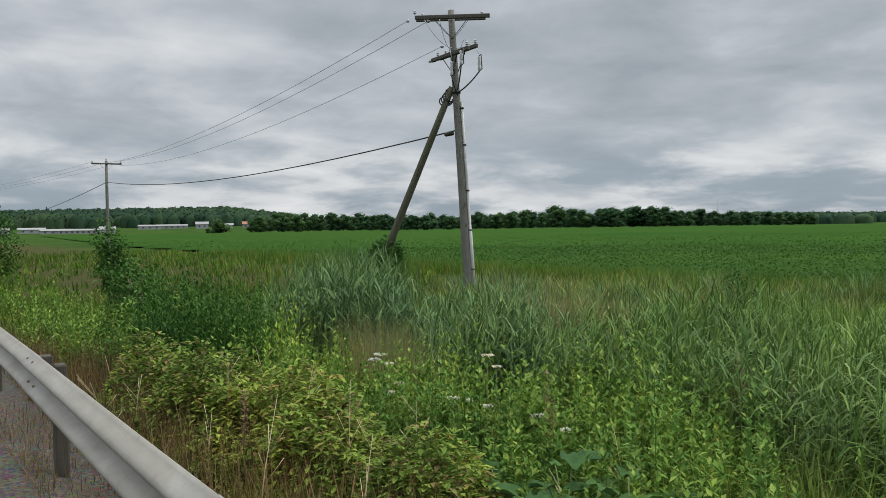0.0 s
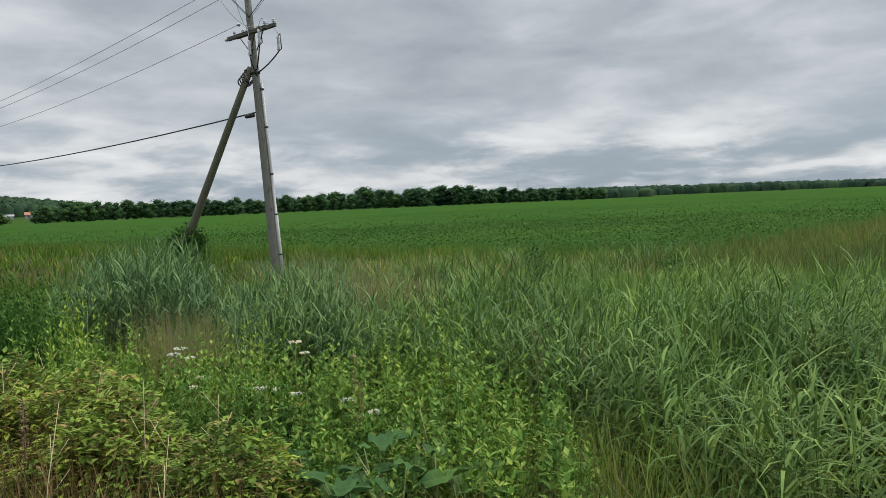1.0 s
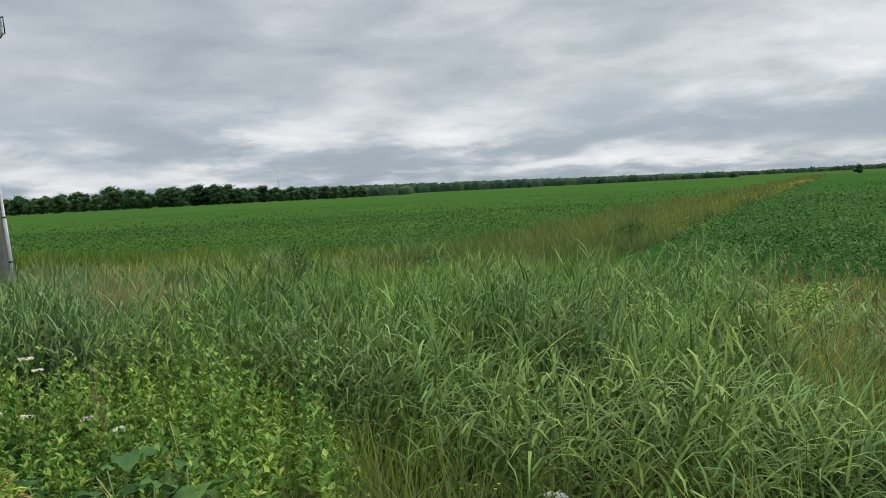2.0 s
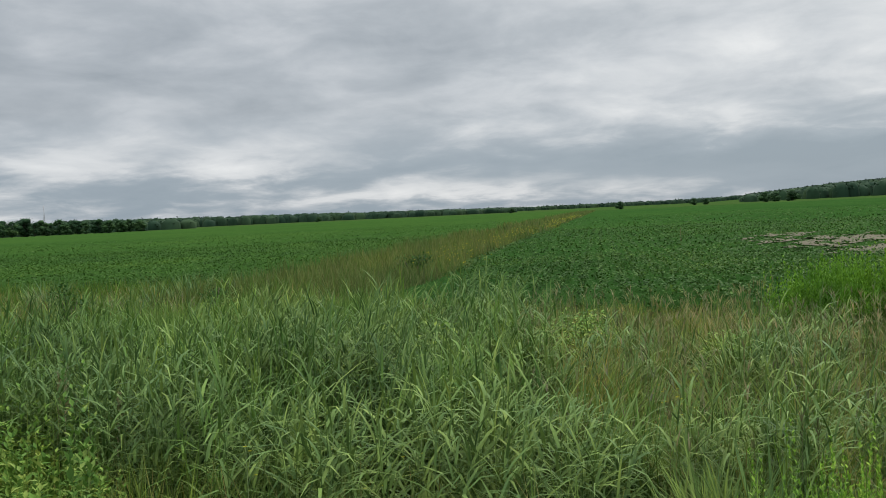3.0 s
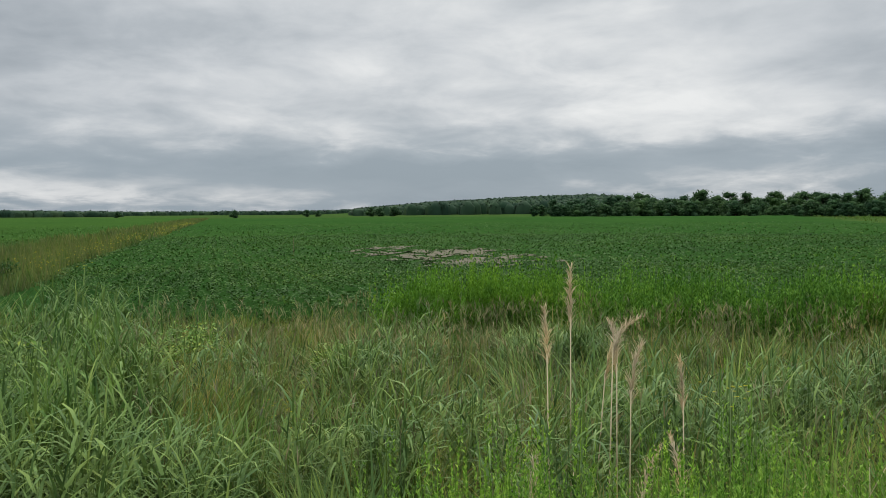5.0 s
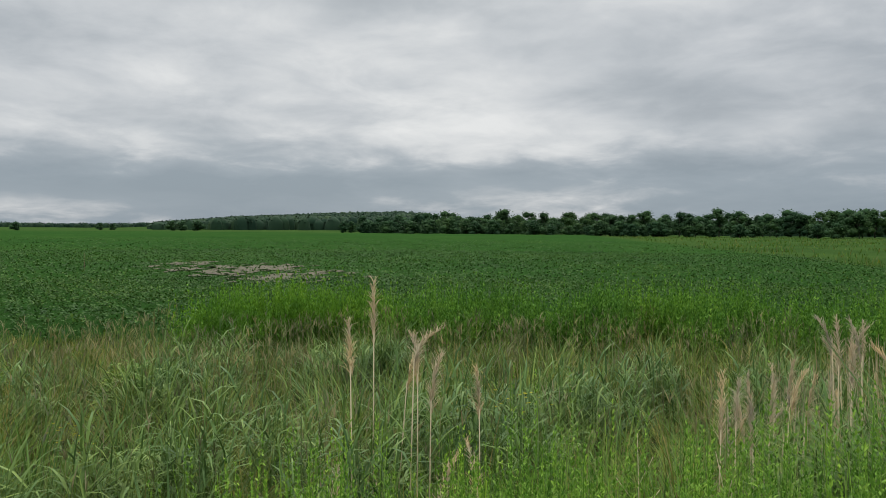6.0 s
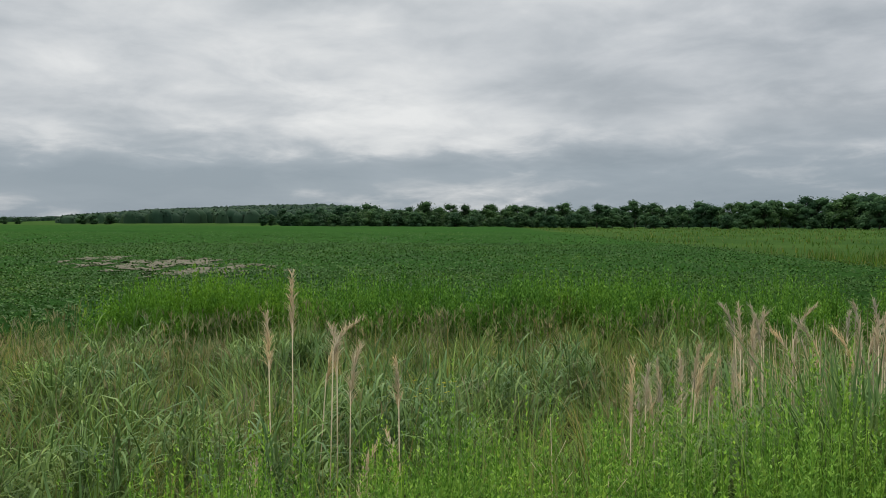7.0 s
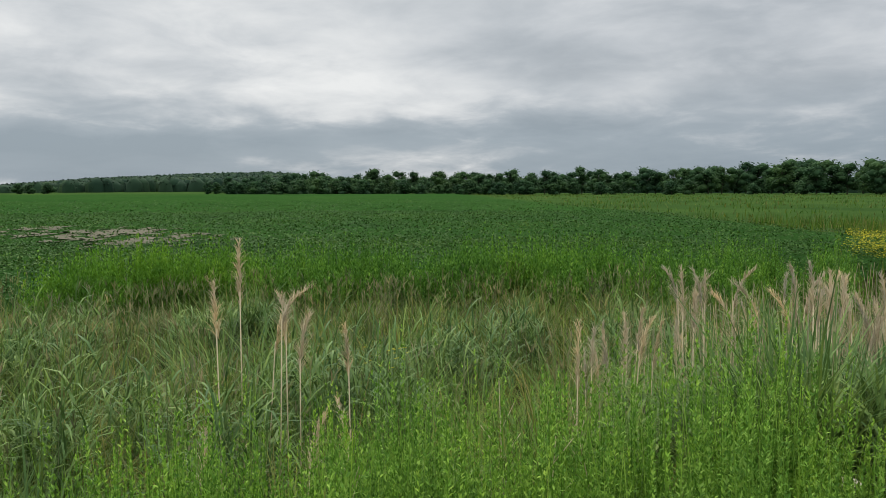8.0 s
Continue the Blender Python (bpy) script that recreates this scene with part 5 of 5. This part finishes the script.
def farm_building(az, r, width, depth, h, rise, wall_mat, roof_mat, label, windows=4):
    x, y = at(az, r)
    ob = thing("farm_building", pose(x, y, float(land(x, y)), 0, 0, -az), label, "building", "farm buildings")
    hw, hd, h, rise = width / 2, depth / 2, h * 0.75, rise * 0.75
    bm = bmesh.new()
    pts = [(-hw, -hd, -0.5), (hw, -hd, -0.5), (hw, hd, -0.5), (-hw, hd, -0.5), (-hw, -hd, h), (hw, -hd, h), (hw, hd, h), (-hw, hd, h), (-hw, 0, h + rise), (hw, 0, h + rise)]
    v = [bm.verts.new(p) for p in pts]
    for f in ((0, 1, 5, 4), (2, 3, 7, 6), (1, 2, 6, 9, 5), (3, 0, 4, 8, 7), (3, 2, 1, 0)):
        bm.faces.new([v[i] for i in f])
    part("wall", bm, wall_mat, ob)
    tilt = math.atan2(rise, hd)
    run = math.hypot(rise, hd) + 0.5
    for q in (-1, 1):
        m = pose(0, q * (hd / 2 + 0.1), h + rise / 2 + 0.02, math.degrees(-q * tilt), 0, 0)
        part("roof", box_bm((width + 0.8, run, 0.16), (0, 0, 0), 0.02, m), roof_mat, ob)
    for k in range(windows):
        wx = -hw + width * (k + 0.7) / (windows + 0.4)
        w = part("window", box_bm((1.3, 0.12, 1.2), (wx, -hd - 0.03, h * 0.55), 0.02), M_SIDING, ob)
        part("pane", box_bm((1.1, 0.06, 1.0), (wx, -hd - 0.08, h * 0.55), 0.01), M_GLASS, w)
    part("door", box_bm((2.6, 0.12, min(2.6, h - 0.3)), (hw * 0.72, -hd - 0.03, min(2.6, h - 0.3) / 2 - 0.1), 0.02), M_GREYWALL, ob)
    return ob


farm_building(6.2, 560, 9, 7, 3.4, 2.0, M_SIDING, M_ROOF, "white gabled farmhouse before the wooded hill", 3)
farm_building(7.9, 585, 16, 8, 3.2, 1.4, M_GREYWALL, M_SIDING, "pale-roofed grey farm shed before the wooded hill", 3)
farm_building(9.3, 560, 18, 9, 2.6, 1.4, M_GREYWALL, M_ROOF, "low grey barn before the wooded hill", 4)
farm_building(10.7, 552, 26, 9, 2.8, 1.2, M_SIDING, M_ROOF, "long low white farm building in the meadow", 8)
farm_building(12.3, 545, 9, 8, 3.6, 2.2, M_SIDING, M_SIDING, "white gabled barn beside the long building", 1)
farm_building(14.9, 640, 16, 8, 3.0, 1.3, M_GREYWALL, M_ROOF, "grey farm shed at the foot of the hill", 3)
farm_building(16.3, 650, 22, 8, 2.8, 1.2, M_SIDING, M_ROOF, "low pale farm shed at the foot of the hill", 5)
farm_building(18.2, 640, 9, 9, 4.2, 2.4, M_GREYWALL, M_ROOF, "square grey barn at the foot of the hill", 2)
farm_building(19.6, 640, 14, 8, 3.0, 1.6, M_SIDING, M_ROOF, "white farm building at the foot of the hill", 3)
farm_building(21.2, 650, 8, 7, 4.0, 2.6, M_SIDING, M_ROOFRED, "house with a red-brown roof at the foot of the hill", 2)
farm_building(32.6, 820, 9, 8, 9.5, 3.0, M_SIDING, M_ROOF, "white house rising among trees on the hill", 2)


def radio_mast():
    x, y = at(53.2, 700)
    ob = thing("radio_mast", pose(x, y, float(land(x, y))), "thin grey lattice radio mast above the woods", "radio mast")
    for k in range(3):
        a = TAU * k / 3
        part("leg", tubes([(0.9 * math.cos(a), 0.9 * math.sin(a), 0), (0.25 * math.cos(a), 0.25 * math.sin(a), 21.5)], 0.09, 5), M_WIRE, ob)
    for k in range(12):
        z = 1.5 + k * 1.7
        w = 0.9 - 0.65 * z / 21.5
        part("lattice", tubes([(w * math.cos(a), w * math.sin(a), z + 0.6 * j) for j, a in enumerate((0, TAU / 3, 2 * TAU / 3, TAU))], 0.05, 4), M_WIRE, ob)


radio_mast()

# ---- single plants that stand out ----


def fluff(n, long, droop, seed):
    """A dry reed plume: fine strands off a bending axis."""
    r = np.random.default_rng(seed)
    f = r.uniform(0, 1, n)
    axis_z, axis_x = f * long * (1 - 0.25 * droop * f), droop * long * 0.55 * f ** 2
    a = r.normal(0, 0.6, n)
    return blades(np.stack([axis_x, r.normal(0, 0.005, n), axis_z], -1), a, long * r.uniform(0.16, 0.38, n) * (1.1 - 0.6 * f), 0.0062, r.uniform(0.1, 0.6, n), r.uniform(0.4, 1.6, n), 3, 0.3)


def plume_plant(x, y, top, droop, seed, leafy=True):
    g = float(land(x, y))
    h = top - g
    r = np.random.default_rng(seed)
    ob = thing("reed_plume", pose(x, y, g, 0, 0, float(r.uniform(-60, 60)) - 60), "last year's dry tan reed with a feathery plume", "reed", "dry reed plumes")
    long = float(r.uniform(0.36, 0.54))
    bend = float(r.uniform(0.02, 0.10))
    part("stem", tubes([(0, 0, -0.05), (bend * 0.3, 0, h * 0.4), (bend, 0, h - long * 0.8)], [0.0065, 0.0055, 0.004], 5), M_STRAW, ob)
    v, t = fluff(int(r.integers(100, 140)), long, droop, seed)
    part("plume", (v + np.array([bend, 0, h - long]), t), M_PLUME, ob)
    for k in range(3 if leafy else 1):
        b = blades(np.array([[bend * 0.4, 0, h * (0.25 + 0.15 * k)]]), [r.uniform(0, TAU)], [0.4], [0.02], [0.5], [0.9], 4)
        part("leaf", b, M_REED if k else M_STRAW, ob)
    return ob


for k, (az, r, top, droop) in enumerate(((113.5, 6.1, 1.29, 0.25), (112.1, 5.9, 1.02, 0.3), (115.0, 6.2, 0.90, 0.5), (115.9, 5.9, 1.06, 1.2), (116.5, 6.0, 1.00, 1.3), (117.3, 6.0, 0.86, 1.1), (120.8, 6.0, 0.66, 0.2), (110.5, 5.2, 0.18, 0.2), (120.6, 5.6, 0.28, 1.2), (117.5, 5.4, 0.22, 0.9))):
    plume_plant(*at(az, r), top, droop, 100 + k)
for k in range(46):
    az, r = rng.uniform(143.5, 159), rng.uniform(6.2, 8.6)
    plume_plant(*at(az, r), 1.65 - r * math.tan(radians(4.3 + abs(rng.normal(0, 1.9)))), rng.uniform(0.3, 1.1), 200 + k, False)
for k in range(14):
    az, r = rng.uniform(136.5, 145), rng.uniform(6.0, 7.6)
    plume_plant(*at(az, r), 1.65 - r * math.tan(radians(8.0 + abs(rng.normal(0, 1.6)))), rng.uniform(0.2, 0.8), 300 + k, False)
for k, (az, r, top) in enumerate(((53.7, 8.4, 0.36), (54.4, 8.4, 0.38), (57.3, 8.2, 0.15), (50.6, 9.0, 0.12))):
    plume_plant(*at(az, r), top, 0.1, 400 + k)


def wild_carrot(x, y, top, seed):
    g = float(land(x, y))
    h = top - g
    r = np.random.default_rng(seed)
    ob = thing("wild_carrot", pose(x, y, g), "wild carrot with a flat white flower head on a thin stem", "wildflower", "white wildflowers")
    part("stem", tubes([(0, 0, -0.05), (0.02, 0.01, h * 0.5), (0.03, 0, h - 0.05)], [0.005, 0.004, 0.003], 5), M_STEM, ob)
    n = 90
    a, q = r.uniform(0, TAU, n), np.sqrt(r.uniform(0, 1, n)) * r.uniform(0.045, 0.075)
    p = np.stack([0.03 + q * np.cos(a), q * np.sin(a), h - 0.02 + 0.012 * np.cos(q * 20) + r.normal(0, 0.004, n)], -1)
    part("flower_head", leaves(p, a, r.uniform(-0.3, 0.4, n), 0.022, 0.020), M_WHITE, ob)
    part("ray", joined([tubes([(0.03, 0, h - 0.06), (0.03 + 0.05 * math.cos(w), 0.05 * math.sin(w), h - 0.02)], 0.0015, 3) for w in np.linspace(0, TAU, 9)[:-1]]), M_STEM, ob)
    for k in range(5):
        b = leaves(np.array([[0.01, 0, h * (0.25 + 0.12 * k)]]), [r.uniform(0, TAU)], [0.5], [0.13], [0.06])
        part("leaf", b, M_HERB, ob)


for k, (px_az, r, top) in enumerate(((29.5, 8.8, 0.23), (29.9, 8.9, 0.27), (30.5, 8.8, 0.18), (31.3, 8.5, 0.02), (30.6, 8.4, -0.05), (37.5, 9.4, 0.16), (38.1, 9.2, 0.06), (37.3, 8.0, -0.12), (35.0, 8.2, -0.08), (41.0, 7.3, -0.05), (42.8, 7.0, -0.10), (36.2, 8.4, -0.15), (153.6, 4.6, 0.17), (154.6, 4.5, 0.02), (72, 5.2, -0.3))):
    wild_carrot(*at(px_az, r), top, 500 + k)


def yellow_flower(x, y, top, seed, heads=3):
    g = float(land(x, y))
    h = top - g
    r = np.random.default_rng(seed)
    ob = thing("yellow_wildflower", pose(x, y, g), "small yellow wildflower on a branching stem among grass", "wildflower", "yellow wildflowers")
    part("stem", tubes([(0, 0, -0.05), (0.01, 0.01, h)], [0.004, 0.002], 5), M_STEM, ob)
    for k in range(heads):
        a, d = r.uniform(0, TAU), r.uniform(0.02, 0.16)
        c = np.array([math.cos(a) * d, math.sin(a) * d, h - r.uniform(0, 0.18)])
        part("twig", tubes([(0.005, 0, h - 0.25), tuple(c)], 0.0018, 4), M_STEM, ob)
        part("flower", leaves(np.repeat(c[None], 8, 0), np.arange(8) * TAU / 8, 0.25, 0.015, 0.011), M_YELLOW, ob)


for k, (az, r, top, n) in enumerate(((71.5, 6.3, 0.06, 2), (73.3, 5.6, -0.05, 2), (77.5, 6.0, 0.05, 2), (94.0, 7.5, 0.08, 8), (94.8, 7.3, 0.0, 6), (95.4, 7.4, 0.05, 5), (67.0, 5.2, -0.2, 4), (65.8, 5.6, 0.2, 3), (122.8, 6.6, 0.42, 6), (123.8, 6.6, 0.40, 7), (124.9, 6.8, 0.36, 6), (101.0, 5.4, -0.25, 3), (152.9, 4.5, 0.12, 3), (153.3, 4.6, 0.05, 3), (104.5, 14.5, 0.0, 6), (107.0, 14.5, 0.0, 6), (109.5, 14.6, 0.05, 7), (111.5, 14.6, 0.0, 6), (98.5, 4.9, -0.2, 3))):
    yellow_flower(*at(az, r), top, 600 + k, n)
n = 1300
x, y = sector(n, 154.4, 157.8, 27, 29.5, 0.05)
stuff("yellow_weeds", leaves(np.stack([x, y, land(x, y) + rng.uniform(0.4, 1.15, n)], -1), rng.uniform(0, TAU, n), rng.uniform(-0.3, 0.6, n), 0.06, 0.055), M_YELLOW, "patch of yellow flowering weeds beyond the plumes", "wildflowers")


def big_leaf(long, wide, seed):
    """A burdock leaf: heart-shaped, wavy, with a sunken rib."""
    r = np.random.default_rng(seed)
    rows, cols = 9, 7
    vs, ts = [], []
    for i in range(rows):
        f = i / (rows - 1)
        w = wide * 0.5 * math.sin(math.pi * (0.12 + 0.88 * f) ** 0.7) ** 0.8
        for j in range(cols):
            s = 2 * j / (cols - 1) - 1
            vs.append((f * long - (0.18 * long * abs(s) ** 2 if f < 0.2 else 0), s * w, 0.10 * wide * abs(s) + 0.02 * math.sin(9 * f + 5 * s + seed) - 0.22 * long * f * f))
    for i in range(rows - 1):
        for j in range(cols - 1):
            a = i * cols + j
            ts += [(a, a + 1, a + cols + 1), (a, a + cols + 1, a + cols)]
    return np.array(vs), np.array(ts), True


BIG = [tri_mesh("leaf", *big_leaf(0.29, 0.21, k)[:2], M_BIG, True) for k in range(3)]


def burdock(x, y, top, seed, n=11):
    g = float(land(x, y))
    r = np.random.default_rng(seed)
    ob = thing("burdock", pose(x, y, g), "burdock with large drooping grey-green leaves on the bank", "weed", "burdock plants")
    for k in range(n):
        a = TAU * k / n * 1.7 + r.uniform(-0.4, 0.4)
        f = r.uniform(0.35, 1.0)
        h = (top - g) * f
        d = 0.10 + 0.30 * (1.15 - f)
        p = Vector((math.cos(a) * d, math.sin(a) * d, h))
        leaf = new("leaf", BIG[k % 3])
        leaf.parent = ob
        leaf.matrix_basis = pose(*p, float(r.uniform(-20, 20)), float(r.uniform(-30, 15)), math.degrees(a)) @ Matrix.Scale(float(r.uniform(0.7, 1.15)) * (1.2 - 0.4 * f), 4)
        part("stalk", tubes([(0.01, 0, 0), tuple(p * 0.55 + Vector((0, 0, h * 0.15))), tuple(p)], [0.009, 0.007, 0.005], 5), M_STEM, ob)


for k, (az, r, top) in enumerate(((41.5, 5.3, 0.05), (44.5, 5.0, 0.02), (47.5, 5.2, 0.05), (43.2, 5.7, 0.12), (49.6, 5.0, -0.1), (39.2, 5.6, -0.02))):
    burdock(*at(az, r), top, 700 + k)


def dock_stalk(x, y, top, seed):
    g = float(land(x, y))
    r = np.random.default_rng(seed)
    ob = thing("dock_stalk", pose(x, y, g), "dead brown dock stalk with clustered seeds", "weed", "dead seed stalks")
    h = top - g
    part("stem", tubes([(0, 0, -0.05), (0.02, 0, h * 0.6), (0.03, 0, h)], [0.006, 0.005, 0.002], 5), M_BROWN, ob)
    n = 160
    f, a = r.uniform(0.45, 1, n), r.uniform(0, TAU, n)
    tagged(part("seed_cluster", leaves(np.stack([0.03 * f + 0.014 * np.cos(a), 0.014 * np.sin(a), h * f], -1), a, r.uniform(-0.4, 0.8, n), 0.022, 0.016), M_BROWN, ob), kind="stuff")


for k, (az, r, top) in enumerate(((41.6, 7.0, 0.38), (42.0, 7.1, 0.12), (95.3, 38, 0.55), (20.5, 6.2, 0.45))):
    dock_stalk(*at(az, r), top, 800 + k)


def dead_stalk(x, y, top, seed):
    g = float(land(x, y))
    r = np.random.default_rng(seed)
    h = top - g
    ob = thing("dead_stalk", pose(x, y, g, 0, 0, float(r.uniform(0, 360))), "bare bleached dead stalk with side twigs", "weed", "dead stalks")
    lean_x = h * float(r.uniform(0.1, 0.45))
    part("stem", tubes([(0, 0, -0.05), (lean_x * 0.4, 0, h * 0.5), (lean_x, 0.02, h)], [0.0045, 0.0032, 0.0015], 5), M_STRAW, ob)
    for k in range(4):
        f = r.uniform(0.4, 0.9)
        a = r.uniform(0, TAU)
        p = Vector((lean_x * f * 0.95, 0, h * f))
        part("twig", tubes([p, p + Vector((math.cos(a) * 0.12, math.sin(a) * 0.12, 0.16))], 0.0018, 4), M_STRAW, ob)


for k in range(15):
    az, r = rng.uniform(9, 34), rng.uniform(4.6, 9)
    x, y = at(az, r)
    if 1.3 < x < 3.4:
        dead_stalk(x, y, rng.uniform(0.25, 0.7), 900 + k)
for k, (az, r, top) in enumerate(((131.5, 4.8, 0.6), (99.6, 3.7, 0.15), (138.5, 4.2, 0.65), (110, 3.4, 0.1), (118, 4.4, 0.3), (48, 5.6, 0.2), (46, 5.2, 0.15), (134, 4.0, 0.55))):
    dead_stalk(*at(az, r), top, 950 + k)
